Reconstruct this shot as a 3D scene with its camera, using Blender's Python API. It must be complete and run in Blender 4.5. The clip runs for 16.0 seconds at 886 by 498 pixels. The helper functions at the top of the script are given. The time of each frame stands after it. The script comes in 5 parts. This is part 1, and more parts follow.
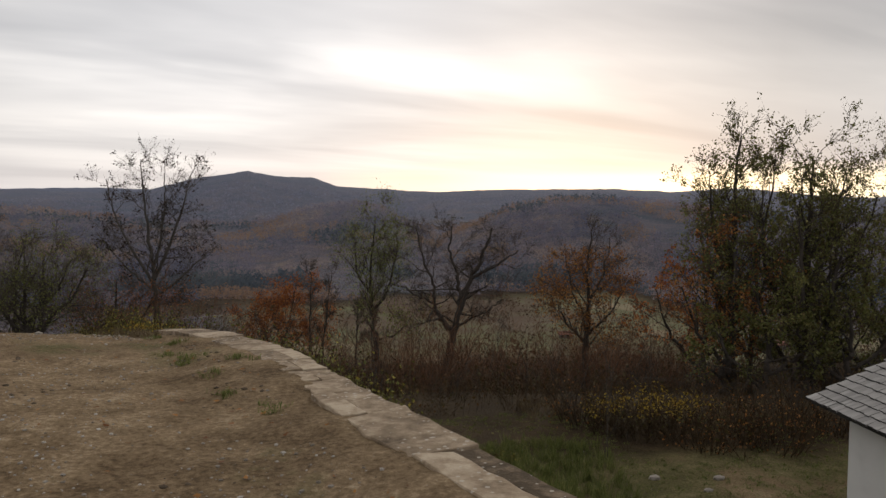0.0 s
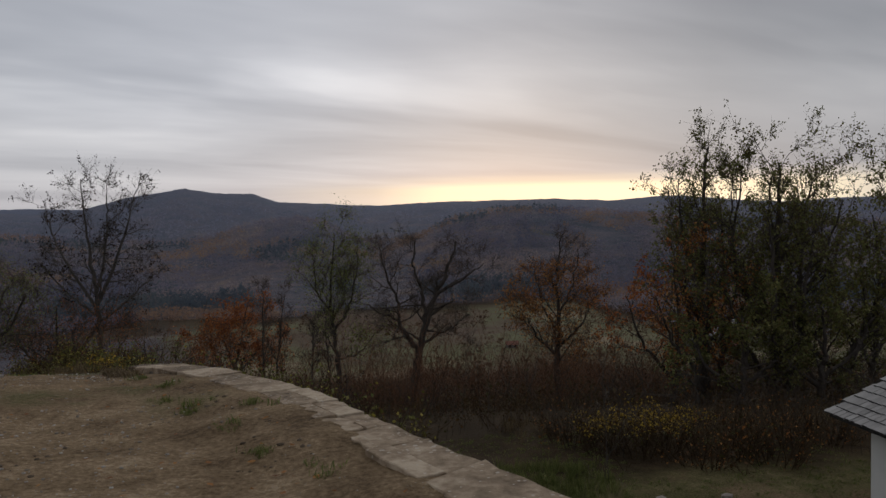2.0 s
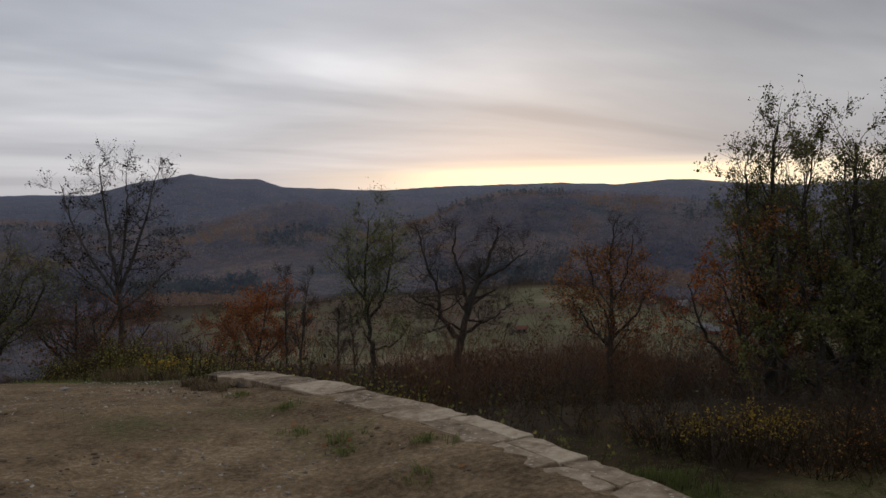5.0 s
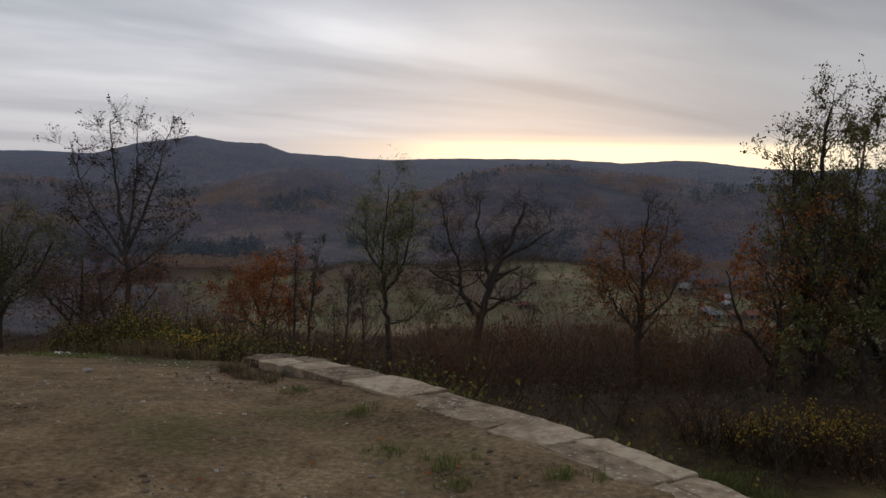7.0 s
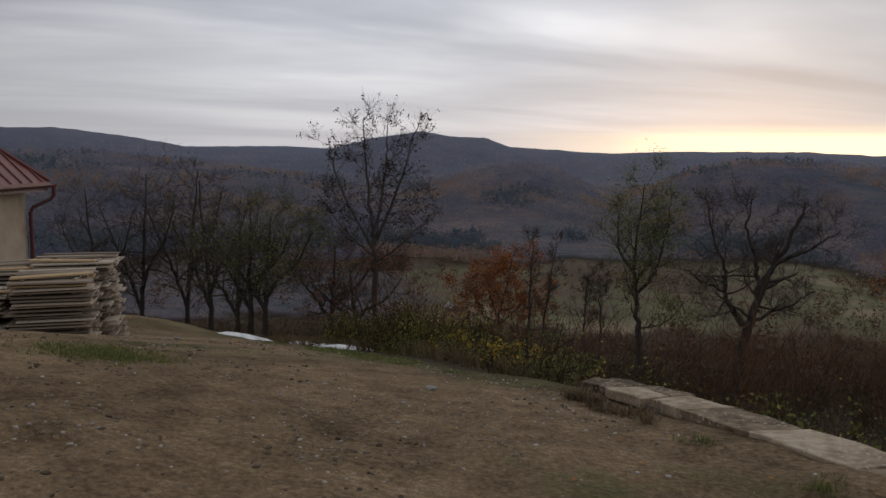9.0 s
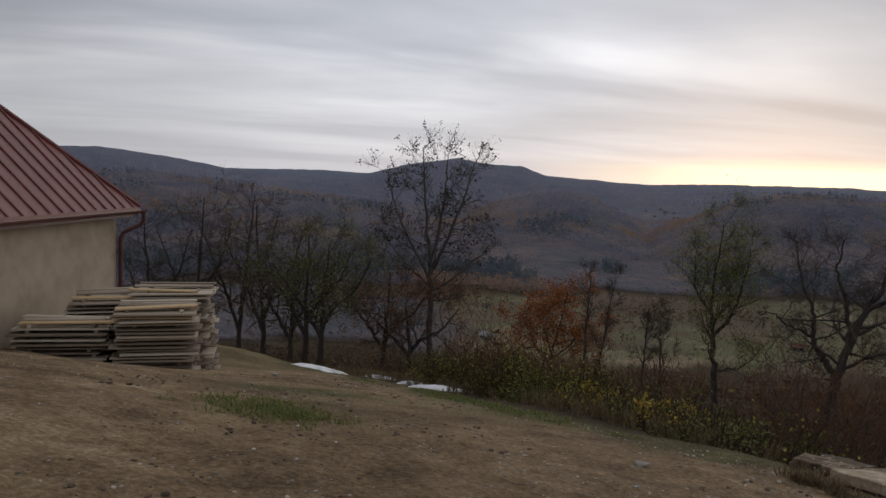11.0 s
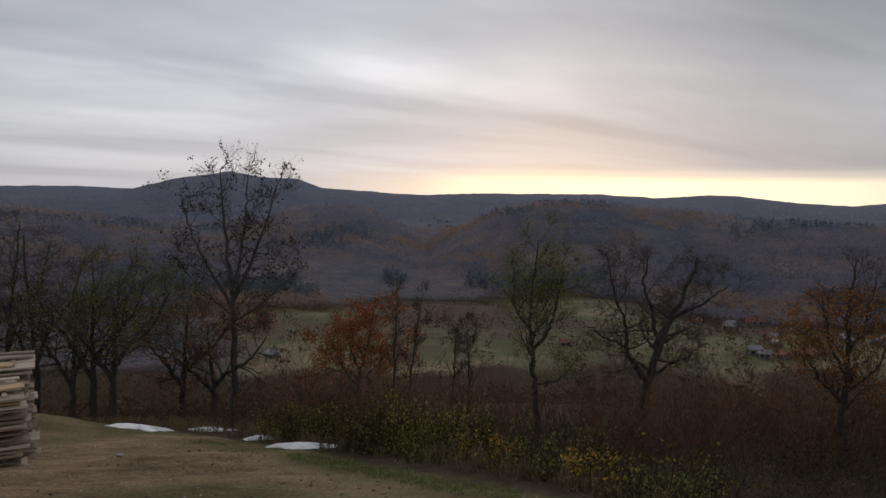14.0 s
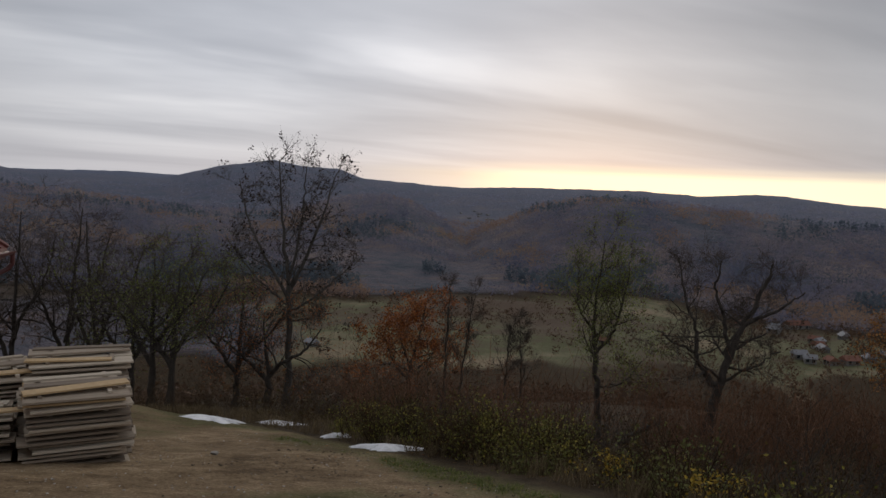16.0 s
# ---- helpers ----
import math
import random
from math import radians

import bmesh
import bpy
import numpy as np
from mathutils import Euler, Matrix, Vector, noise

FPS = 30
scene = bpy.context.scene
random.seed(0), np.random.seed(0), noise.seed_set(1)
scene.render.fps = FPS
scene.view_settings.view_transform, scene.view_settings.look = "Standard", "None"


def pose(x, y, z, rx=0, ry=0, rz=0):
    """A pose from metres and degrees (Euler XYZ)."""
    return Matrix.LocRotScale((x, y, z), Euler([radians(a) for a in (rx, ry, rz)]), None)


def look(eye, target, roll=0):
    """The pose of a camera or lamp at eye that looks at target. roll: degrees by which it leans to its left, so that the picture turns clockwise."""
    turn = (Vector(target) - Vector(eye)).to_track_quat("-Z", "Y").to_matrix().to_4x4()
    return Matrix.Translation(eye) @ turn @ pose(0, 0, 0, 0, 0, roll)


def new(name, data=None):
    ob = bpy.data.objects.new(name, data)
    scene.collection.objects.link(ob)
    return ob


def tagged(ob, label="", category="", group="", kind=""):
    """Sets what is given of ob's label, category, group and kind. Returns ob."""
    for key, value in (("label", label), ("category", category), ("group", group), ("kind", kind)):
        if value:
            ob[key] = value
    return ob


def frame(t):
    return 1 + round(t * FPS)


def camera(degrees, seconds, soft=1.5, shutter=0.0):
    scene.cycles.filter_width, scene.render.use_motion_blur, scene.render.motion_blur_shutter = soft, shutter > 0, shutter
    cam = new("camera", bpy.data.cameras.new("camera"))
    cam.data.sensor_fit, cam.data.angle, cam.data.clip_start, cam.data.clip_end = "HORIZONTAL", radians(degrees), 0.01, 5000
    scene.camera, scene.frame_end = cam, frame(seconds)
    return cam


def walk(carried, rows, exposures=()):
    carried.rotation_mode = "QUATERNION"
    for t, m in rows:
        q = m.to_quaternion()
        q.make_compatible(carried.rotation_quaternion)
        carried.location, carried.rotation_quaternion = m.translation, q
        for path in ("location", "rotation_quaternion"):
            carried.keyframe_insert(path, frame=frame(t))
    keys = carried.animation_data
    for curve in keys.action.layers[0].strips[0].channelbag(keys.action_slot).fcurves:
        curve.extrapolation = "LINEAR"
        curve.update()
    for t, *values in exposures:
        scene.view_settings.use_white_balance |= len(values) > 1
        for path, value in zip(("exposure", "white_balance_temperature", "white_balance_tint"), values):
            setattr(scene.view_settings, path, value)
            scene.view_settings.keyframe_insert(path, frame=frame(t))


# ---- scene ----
cam = camera(59.4, 16.0)
METRES, EYE, TILT, LEAN, TURN = 12.0, 1.65, -4.0, 0.0, 0.0
ROWS = [
    (0.0, 0.0, 0.0, 0.0, 0.0, 0.0, -0.0),
    (0.5, -0.0182, 0.0175, 0.0039, 2.45, -0.63, 0.31),
    (1.0, -0.0448, 0.0279, 0.0043, -0.71, -1.99, 2.21),
    (1.5, -0.0592, 0.0471, 0.008, -3.7, 1.58, 3.99),
    (2.0, -0.0734, 0.0721, 0.009, -4.18, 0.88, 1.62),
    (2.5, -0.0977, 0.095, 0.0081, -7.42, -0.7, 1.37),
    (3.0, -0.1184, 0.1229, 0.0073, -3.77, -0.13, 1.98),
    (3.5, -0.1387, 0.1453, 0.0118, -1.49, 0.06, 1.0),
    (6.0, -0.2228, 0.2626, 0.0238, -5.05, -0.98, 2.22),
    (6.5, -0.2378, 0.2916, 0.0241, -0.09, -1.57, 3.15),
    (7.0, -0.2529, 0.3142, 0.0243, -3.55, -2.29, -0.56),
    (7.5, -0.2784, 0.3324, 0.0257, -3.28, -2.92, -0.67),
    (8.0, -0.3024, 0.362, 0.0276, -1.62, -3.74, -0.53),
    (8.5, -0.3349, 0.3835, 0.0273, 3.17, -2.88, -2.51),
    (9.0, -0.3757, 0.3971, 0.0333, 12.38, -3.03, -1.47),
    (11.5, -0.5344, 0.4267, 0.0532, 14.85, -0.01, -3.14),
    (12.0, -0.5566, 0.4256, 0.0669, 10.78, 1.21, -2.46),
    (12.5, -0.5891, 0.4473, 0.0691, 5.7, 0.2, -1.75),
    (13.0, -0.611, 0.4516, 0.072, 0.12, 0.82, -2.01),
    (13.5, -0.6445, 0.4635, 0.0871, -1.06, -0.81, -1.31),
    (14.0, -0.668, 0.4873, 0.0885, -1.36, 0.22, -0.67),
    (14.5, -0.6961, 0.4872, 0.0892, -4.31, 1.5, -0.85),
    (15.0, -0.7157, 0.4904, 0.0969, -4.14, 0.35, -0.34),
    (15.5, -0.7323, 0.5092, 0.1012, -2.76, -0.31, 0.61),
    (16.0, -0.7558, 0.5182, 0.1002, 1.48, -0.38, -2.2),
]
walk(cam, [(t, pose(0, 0, EYE, TILT, LEAN, TURN) @ pose(METRES * x, METRES * y, METRES * z, 90 + pitch, roll, yaw)) for t, x, y, z, yaw, pitch, roll in ROWS],
     exposures=[(0.0, 0.56, 6950, 10), (0.5, 0.26, 6700, 10), (1.0, 0.05, 6450, 10), (1.5, -0.1, 6350, 10), (3.5, -0.06, 6350, 10), (7.0, 0.03, 6350, 10), (9.0, 0.08, 6350, 10), (11.5, 0.18, 6350, 10), (12.5, 0.04, 6350, 10), (16.0, 0.04, 6350, 10)])

# ---- exposure, world and light ----
GLOW = Vector((math.sin(radians(17)), math.cos(radians(17)), 0.04)).normalized()
BRIGHT = Vector((math.sin(radians(-10)), math.cos(radians(-10)), 0.17)).normalized()

world = bpy.data.worlds.new("dusk_sky")
scene.world = world
world.use_nodes = True


class Nodes:
    """A small builder for node trees."""

    def __init__(self, tree):
        self.tree = tree
        tree.nodes.clear()

    def add(self, kind, *links, **values):
        node = self.tree.nodes.new(kind)
        for key, value in values.items():
            setattr(node, key, value)
        for slot, value in links:
            if isinstance(value, bpy.types.NodeSocket):
                self.tree.links.new(value, node.inputs[slot])
            else:
                node.inputs[slot].default_value = value
        return node

    def math(self, op, a, b=0.0, clamp=False):
        return self.add("ShaderNodeMath", (0, a), (1, b), operation=op, use_clamp=clamp).outputs[0]

    def ramp(self, value, stops, mode="LINEAR"):
        node = self.add("ShaderNodeValToRGB", (0, value))
        ramp = node.color_ramp
        ramp.interpolation = mode
        while len(ramp.elements) < len(stops):
            ramp.elements.new(0.5)
        for e, (at, c) in zip(ramp.elements, stops):
            e.position = at
            e.color = (*c, 1) if isinstance(c, tuple) else (c, c, c, 1)
        return node.outputs[0]

    def mix(self, factor, a, b, blend="MIX"):
        return self.add("ShaderNodeMix", (0, factor), (6, a), (7, b), data_type="RGBA", blend_type=blend).outputs[2]

    def noise(self, vector, scale, detail=4.0, rough=0.55, distort=0.0):
        links = [("Scale", scale), ("Detail", detail), ("Roughness", rough), ("Distortion", distort)]
        if vector is not None:
            links.append(("Vector", vector))
        return self.add("ShaderNodeTexNoise", *links).outputs[0]


def build_world():
    n = Nodes(world.node_tree)
    way = n.add("ShaderNodeTexCoord").outputs["Generated"]
    split = n.add("ShaderNodeSeparateXYZ", (0, way))
    x, y, z = split.outputs
    up = n.math("MAXIMUM", z, 0.0)
    lift = n.math("ADD", up, 0.11)
    plane = n.add("ShaderNodeCombineXYZ", (0, n.math("DIVIDE", x, lift)), (1, n.math("DIVIDE", y, lift)), (2, 0.0)).outputs[0]
    turned = n.add("ShaderNodeMapping", ("Vector", plane), ("Rotation", (0, 0, radians(27))), ("Scale", (2.6, 1.0, 1.0)), ("Location", (3.1, 1.7, 0.0)), vector_type="TEXTURE").outputs[0]
    streaks = n.noise(turned, 0.62, 4.0, 0.5, 0.5)
    broad = n.noise(turned, 0.25, 2.0, 0.5, 0.3)
    fine = n.noise(turned, 2.4, 4.0, 0.55, 0.5)
    cover = n.math("ADD", n.math("MULTIPLY", streaks, 0.62), n.math("MULTIPLY", broad, 0.30))
    cover = n.math("ADD", cover, n.math("MULTIPLY", fine, 0.08))
    cloud = n.ramp(cover, [(0.36, (0.305, 0.318, 0.355)), (0.45, (0.40, 0.41, 0.445)), (0.52, (0.52, 0.525, 0.555)), (0.61, (0.70, 0.695, 0.71))])
    # the low sun behind the cloud: a wide warm lift and a clear strip over the hills
    toward = n.add("ShaderNodeVectorMath", (0, way), (1, tuple(GLOW)), operation="DOT_PRODUCT").outputs["Value"]
    lit = n.add("ShaderNodeVectorMath", (0, way), (1, tuple(BRIGHT)), operation="DOT_PRODUCT").outputs["Value"]
    wide = n.ramp(lit, [(0.0, 0.75), (0.84, 0.77), (0.93, 0.98), (0.985, 1.2), (1.0, 1.25)])
    cloud = n.mix(1.0, cloud, wide, "MULTIPLY")
    wave = n.math("MULTIPLY", n.math("SUBTRACT", n.noise(plane, 0.16, 3.0, 0.6), 0.5), 0.014)
    low = n.math("ADD", z, wave)
    strip = n.ramp(low, [(0.0, 1.0), (0.022, 0.95), (0.032, 0.30), (0.042, 0.0)], "EASE")
    side = n.ramp(toward, [(0.895, 0.0), (0.952, 0.3), (0.975, 0.8), (1.0, 1.0)])
    glow = n.math("MULTIPLY", strip, side)
    haze = n.ramp(low, [(0.0, 0.75), (0.06, 0.4), (0.16, 0.0)], "EASE")
    cloud = n.mix(haze, cloud, (0.46, 0.455, 0.48, 1))
    cloud = n.mix(glow, cloud, (1.25, 1.06, 0.73, 1))
    below = n.math("LESS_THAN", z, -0.02)
    cloud = n.mix(below, cloud, (0.05, 0.05, 0.06, 1))
    sky = n.add("ShaderNodeTexSky", sky_type="NISHITA", sun_disc=False, sun_elevation=radians(4), sun_rotation=radians(9)).outputs[0]
    seen = n.add("ShaderNodeBackground", (0, cloud), (1, SKY))
    blue = n.add("ShaderNodeBackground", (0, sky), (1, 0.006))
    both = n.add("ShaderNodeAddShader", (0, seen.outputs[0]), (1, blue.outputs[0]))
    n.add("ShaderNodeOutputWorld", (0, both.outputs[0]))


SKY = 1.0
build_world()
sun = new("sun", bpy.data.lights.new("sun", "SUN"))
sun.data.energy, sun.data.angle, sun.data.color = 0.5, radians(25), (1.0, 0.9, 0.76)
sun.matrix_world = look(Vector((0, 0, 0)) + GLOW * 50 + Vector((0, 0, 9)), (0, 0, 0))

# ---- materials ----


def surface(name, stops, scale=6.0, rough=0.85, bump=0.3, big=0.7, big_scale=0.35, random_amount=0.0, island=0.0, metal=0.0, stretch=None, bump_size=0.01, spec=0.3, lichen=0.0):
    """A two-scale noise material: fine grain through a ramp, broad stains over it, and relief."""
    m = bpy.data.materials.new(name)
    m.use_nodes = True
    n = Nodes(m.node_tree)
    at = n.add("ShaderNodeTexCoord").outputs["Object"]
    if random_amount:
        shift = n.add("ShaderNodeObjectInfo").outputs["Random"]
        at = n.add("ShaderNodeVectorMath", (0, at), (1, n.add("ShaderNodeCombineXYZ", (0, n.math("MULTIPLY", shift, 37.0)), (1, n.math("MULTIPLY", shift, 11.0))).outputs[0])).outputs[0]
    if stretch:
        at = n.add("ShaderNodeMapping", ("Vector", at), ("Scale", stretch)).outputs[0]
    grain = n.noise(at, scale, 6.0, 0.6)
    stain = n.noise(at, scale * big_scale * 0.3, 3.0, 0.6)
    value = n.math("ADD", n.math("MULTIPLY", grain, 1 - big * 0.5), n.math("MULTIPLY", stain, big * 0.5))
    if island:
        each = n.add("ShaderNodeNewGeometry").outputs["Random Per Island"]
        value = n.math("ADD", n.math("MULTIPLY", value, 1 - island), n.math("MULTIPLY", each, island))
    if random_amount:
        value = n.math("ADD", value, n.math("MULTIPLY", n.math("SUBTRACT", shift, 0.5), random_amount))
    colour = n.ramp(value, stops)
    if lichen:
        cells = n.add("ShaderNodeTexVoronoi", ("Vector", at), ("Scale", 17.0)).outputs["Distance"]
        spot = n.math("LESS_THAN", n.math("ADD", cells, n.math("MULTIPLY", grain, 0.25)), n.math("MULTIPLY", n.noise(at, 1.6, 3.0), 0.62))
        colour = n.mix(n.math("MULTIPLY", spot, lichen), colour, (0.50, 0.46, 0.40, 1))
    relief = n.add("ShaderNodeBump", ("Strength", bump), ("Distance", bump_size), ("Height", grain)).outputs[0]
    b = n.add("ShaderNodeBsdfPrincipled", ("Base Color", colour), ("Roughness", rough), ("Metallic", metal), ("Specular IOR Level", spec), ("Normal", relief))
    n.add("ShaderNodeOutputMaterial", (0, b.outputs[0]))
    return m


def leaf_surface(name, stops, patch_scale=0.9, each_share=0.6, through_share=0.3):
    """Leaves: each one its own tone, with some light coming through."""
    m = bpy.data.materials.new(name)
    m.use_nodes = True
    n = Nodes(m.node_tree)
    each = n.add("ShaderNodeNewGeometry").outputs["Random Per Island"]
    at = n.add("ShaderNodeTexCoord").outputs["Object"]
    patch = n.noise(at, patch_scale, 4.0)
    colour = n.ramp(n.math("ADD", n.math("MULTIPLY", each, each_share), n.math("MULTIPLY", patch, 1 - each_share)), stops)
    b = n.add("ShaderNodeBsdfPrincipled", ("Base Color", colour), ("Roughness", 0.7), ("Specular IOR Level", 0.2))
    t = n.add("ShaderNodeBsdfTranslucent", (0, colour))
    mix = n.add("ShaderNodeMixShader", (0, through_share), (1, b.outputs[0]), (2, t.outputs[0]))
    n.add("ShaderNodeOutputMaterial", (0, mix.outputs[0]))
    return m


BARK = surface("dark_bark", [(0.25, (0.028, 0.024, 0.021)), (0.55, (0.068, 0.058, 0.05)), (0.8, (0.12, 0.106, 0.09))], 9, 0.95, 0.8, stretch=(1, 1, 0.25), bump_size=0.03, spec=0.1)
BARK_PALE = surface("grey_bark", [(0.25, (0.05, 0.045, 0.04)), (0.55, (0.10, 0.09, 0.08)), (0.8, (0.17, 0.155, 0.14))], 9, 0.95, 0.8, stretch=(1, 1, 0.25), bump_size=0.03, spec=0.1)
TWIG = surface("twigs", [(0.2, (0.05, 0.041, 0.035)), (0.6, (0.09, 0.074, 0.062)), (0.9, (0.14, 0.112, 0.094))], 3, 0.95, 0.0, island=0.5, spec=0.1)
BRUSH = surface("dry_brush_stems", [(0.1, (0.028, 0.019, 0.011)), (0.5, (0.056, 0.038, 0.022)), (0.9, (0.105, 0.073, 0.042))], 1.2, 0.95, 0.0, island=0.45, spec=0.1)
THICKET = surface("reddish_thicket_stems", [(0.1, (0.070, 0.038, 0.022)), (0.5, (0.145, 0.076, 0.045)), (0.9, (0.230, 0.130, 0.076))], 1.2, 0.95, 0.0, island=0.45, spec=0.1)
LEAF_DARK = leaf_surface("withered_dark_leaves", [(0.2, (0.018, 0.014, 0.012)), (0.6, (0.04, 0.027, 0.02)), (0.9, (0.075, 0.04, 0.025))])
LEAF_RUST = leaf_surface("rust_oak_leaves", [(0.2, (0.16, 0.05, 0.018)), (0.5, (0.31, 0.10, 0.03)), (0.85, (0.44, 0.19, 0.06))])
LEAF_ORANGE = leaf_surface("orange_brown_leaves", [(0.2, (0.14, 0.055, 0.02)), (0.5, (0.29, 0.12, 0.034)), (0.85, (0.42, 0.22, 0.07))])
LEAF_GREEN = leaf_surface("dull_green_leaves", [(0.15, (0.119, 0.075, 0.034)), (0.38, (0.098, 0.099, 0.034)), (0.62, (0.140, 0.151, 0.047)), (0.8, (0.212, 0.194, 0.068)), (0.9, (0.306, 0.264, 0.093))])
LEAF_LIME = leaf_surface("yellow_green_leaves", [(0.15, (0.10, 0.065, 0.025)), (0.4, (0.11, 0.11, 0.028)), (0.62, (0.17, 0.165, 0.04)), (0.78, (0.34, 0.28, 0.06)), (0.88, (0.5, 0.42, 0.13))])
LEAF_HAZE = leaf_surface("thin_green_leaves", [(0.15, (0.108, 0.090, 0.036)), (0.4, (0.135, 0.158, 0.044)), (0.7, (0.203, 0.225, 0.058)), (0.9, (0.338, 0.330, 0.091))])
LEAF_BRAMBLE = leaf_surface("bramble_leaves", [(0.15, (0.036, 0.022, 0.011)), (0.4, (0.072, 0.040, 0.018)), (0.6, (0.056, 0.054, 0.019)), (0.8, (0.128, 0.060, 0.022)), (0.92, (0.208, 0.160, 0.053))])
# hill woods: base colours lightened and blued to stand in for air haze
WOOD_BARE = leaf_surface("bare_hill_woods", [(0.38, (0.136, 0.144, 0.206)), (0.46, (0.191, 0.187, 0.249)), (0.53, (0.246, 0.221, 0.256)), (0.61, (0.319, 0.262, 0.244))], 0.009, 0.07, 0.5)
WOOD_FAR_HAZED = leaf_surface("far_hazed_woods", [(0.3, (0.211, 0.232, 0.324)), (0.5, (0.273, 0.284, 0.372)), (0.7, (0.333, 0.327, 0.395))], 0.006, 0.06, 0.5)
WOOD_RUST = leaf_surface("rusty_hill_woods", [(0.3, (0.220, 0.159, 0.135)), (0.5, (0.289, 0.197, 0.150)), (0.7, (0.371, 0.261, 0.163))], 0.02, 0.1, 0.5)
WOOD_PINE = leaf_surface("dark_conifer_woods", [(0.3, (0.081, 0.108, 0.140)), (0.5, (0.105, 0.130, 0.158)), (0.7, (0.138, 0.158, 0.168))], 0.02, 0.2, 0.5)
LEAF_YELLOW = leaf_surface("yellow_leaves", [(0.2, (0.17, 0.105, 0.02)), (0.55, (0.34, 0.23, 0.03)), (0.9, (0.5, 0.36, 0.06))])
GRASS_DRY = leaf_surface("dry_grass", [(0.15, (0.075, 0.052, 0.03)), (0.55, (0.15, 0.112, 0.064)), (0.9, (0.26, 0.205, 0.12))])
GRASS_GREEN = leaf_surface("autumn_grass", [(0.15, (0.077, 0.098, 0.028)), (0.55, (0.143, 0.163, 0.050)), (0.9, (0.264, 0.260, 0.094))])
STONE = surface("limestone_slabs", [(0.36, (0.065, 0.046, 0.028)), (0.45, (0.17, 0.125, 0.083)), (0.55, (0.28, 0.212, 0.145)), (0.66, (0.44, 0.36, 0.265))], 9, 0.92, 1.0, big=1.0, random_amount=0.22, bump_size=0.025, spec=0.2, lichen=0.6)
RUBBLE = surface("rubble_masonry", [(0.25, (0.09, 0.08, 0.065)), (0.55, (0.20, 0.175, 0.145)), (0.8, (0.31, 0.28, 0.24))], 6, 0.95, 0.8, random_amount=0.2, bump_size=0.03, spec=0.2)
PEBBLE = surface("pale_pebbles", [(0.2, (0.16, 0.135, 0.11)), (0.55, (0.30, 0.27, 0.235)), (0.9, (0.58, 0.55, 0.50))], 3, 0.9, 0.2, island=0.6, spec=0.2)
CLOD = surface("soil_clods", [(0.2, (0.06, 0.045, 0.032)), (0.55, (0.12, 0.092, 0.066)), (0.9, (0.2, 0.158, 0.118))], 8, 0.97, 0.4, island=0.5, spec=0.1)
SNOW = surface("old_snow", [(0.25, (0.42, 0.41, 0.41)), (0.5, (0.75, 0.75, 0.77)), (0.8, (0.88, 0.88, 0.9))], 7, 0.7, 0.8, bump_size=0.03)
PLASTER = surface("cream_plaster", [(0.3, (0.26, 0.205, 0.15)), (0.5, (0.40, 0.325, 0.245)), (0.75, (0.49, 0.405, 0.315))], 2.2, 0.9, 0.25, big=1.0, bump_size=0.004)
WHITEWASH = surface("white_plaster", [(0.25, (0.50, 0.50, 0.49)), (0.5, (0.66, 0.66, 0.65)), (0.8, (0.74, 0.74, 0.73))], 2.2, 0.9, 0.25, big=1.0, bump_size=0.004)
RED_METAL = surface("red_painted_sheet", [(0.25, (0.10, 0.028, 0.025)), (0.5, (0.17, 0.048, 0.041)), (0.8, (0.26, 0.10, 0.085))], 1.6, 0.42, 0.08, big=1.0, spec=0.5)
RED_DARK = surface("dark_red_gutter", [(0.3, (0.06, 0.014, 0.013)), (0.7, (0.12, 0.026, 0.024))], 3, 0.45, 0.05, spec=0.5)
PLANK = surface("weathered_planks", [(0.2, (0.15, 0.115, 0.085)), (0.42, (0.30, 0.24, 0.18)), (0.62, (0.46, 0.385, 0.295)), (0.85, (0.60, 0.53, 0.43))], 5, 0.85, 0.4, random_amount=0.5, stretch=(0.35, 4, 4), bump_size=0.004)
PLANK_FRESH = surface("fresh_pine_board", [(0.25, (0.40, 0.27, 0.14)), (0.6, (0.56, 0.40, 0.22)), (0.85, (0.66, 0.5, 0.31))], 4, 0.75, 0.2, stretch=(4, 0.35, 4), bump_size=0.003)
SHINGLE = surface("grey_wood_shingles", [(0.25, (0.17, 0.165, 0.16)), (0.5, (0.27, 0.26, 0.25)), (0.8, (0.36, 0.35, 0.335))], 6, 0.85, 0.5, random_amount=0.22, stretch=(1, 0.3, 1), bump_size=0.006)
SHINGLE_END = surface("shaded_shingle_ends", [(0.25, (0.02, 0.02, 0.02)), (0.8, (0.06, 0.058, 0.055))], 6, 0.95, 0.3)
FASCIA = surface("eave_boards", [(0.3, (0.10, 0.05, 0.035)), (0.7, (0.2, 0.11, 0.075))], 4, 0.8, 0.3, stretch=(1, 0.3, 1))
TILE_RED = surface("far_red_roofs", [(0.3, (0.13, 0.06, 0.045)), (0.7, (0.22, 0.105, 0.075))], 0.8, 0.9, 0.1, random_amount=0.3)
TILE_PALE = surface("far_pale_roofs", [(0.3, (0.132, 0.132, 0.143)), (0.7, (0.252, 0.252, 0.267))], 0.6, 0.6, 0.05, random_amount=0.2)
GLASS_DARK = surface("dark_window_panes", [(0.3, (0.015, 0.017, 0.02)), (0.7, (0.03, 0.033, 0.04))], 2, 0.12, 0.0, spec=0.5)
SCRUB = leaf_surface("brown_scrub", [(0.15, (0.055, 0.034, 0.023)), (0.5, (0.105, 0.064, 0.042)), (0.8, (0.14, 0.09, 0.053)), (0.95, (0.2, 0.125, 0.055))])
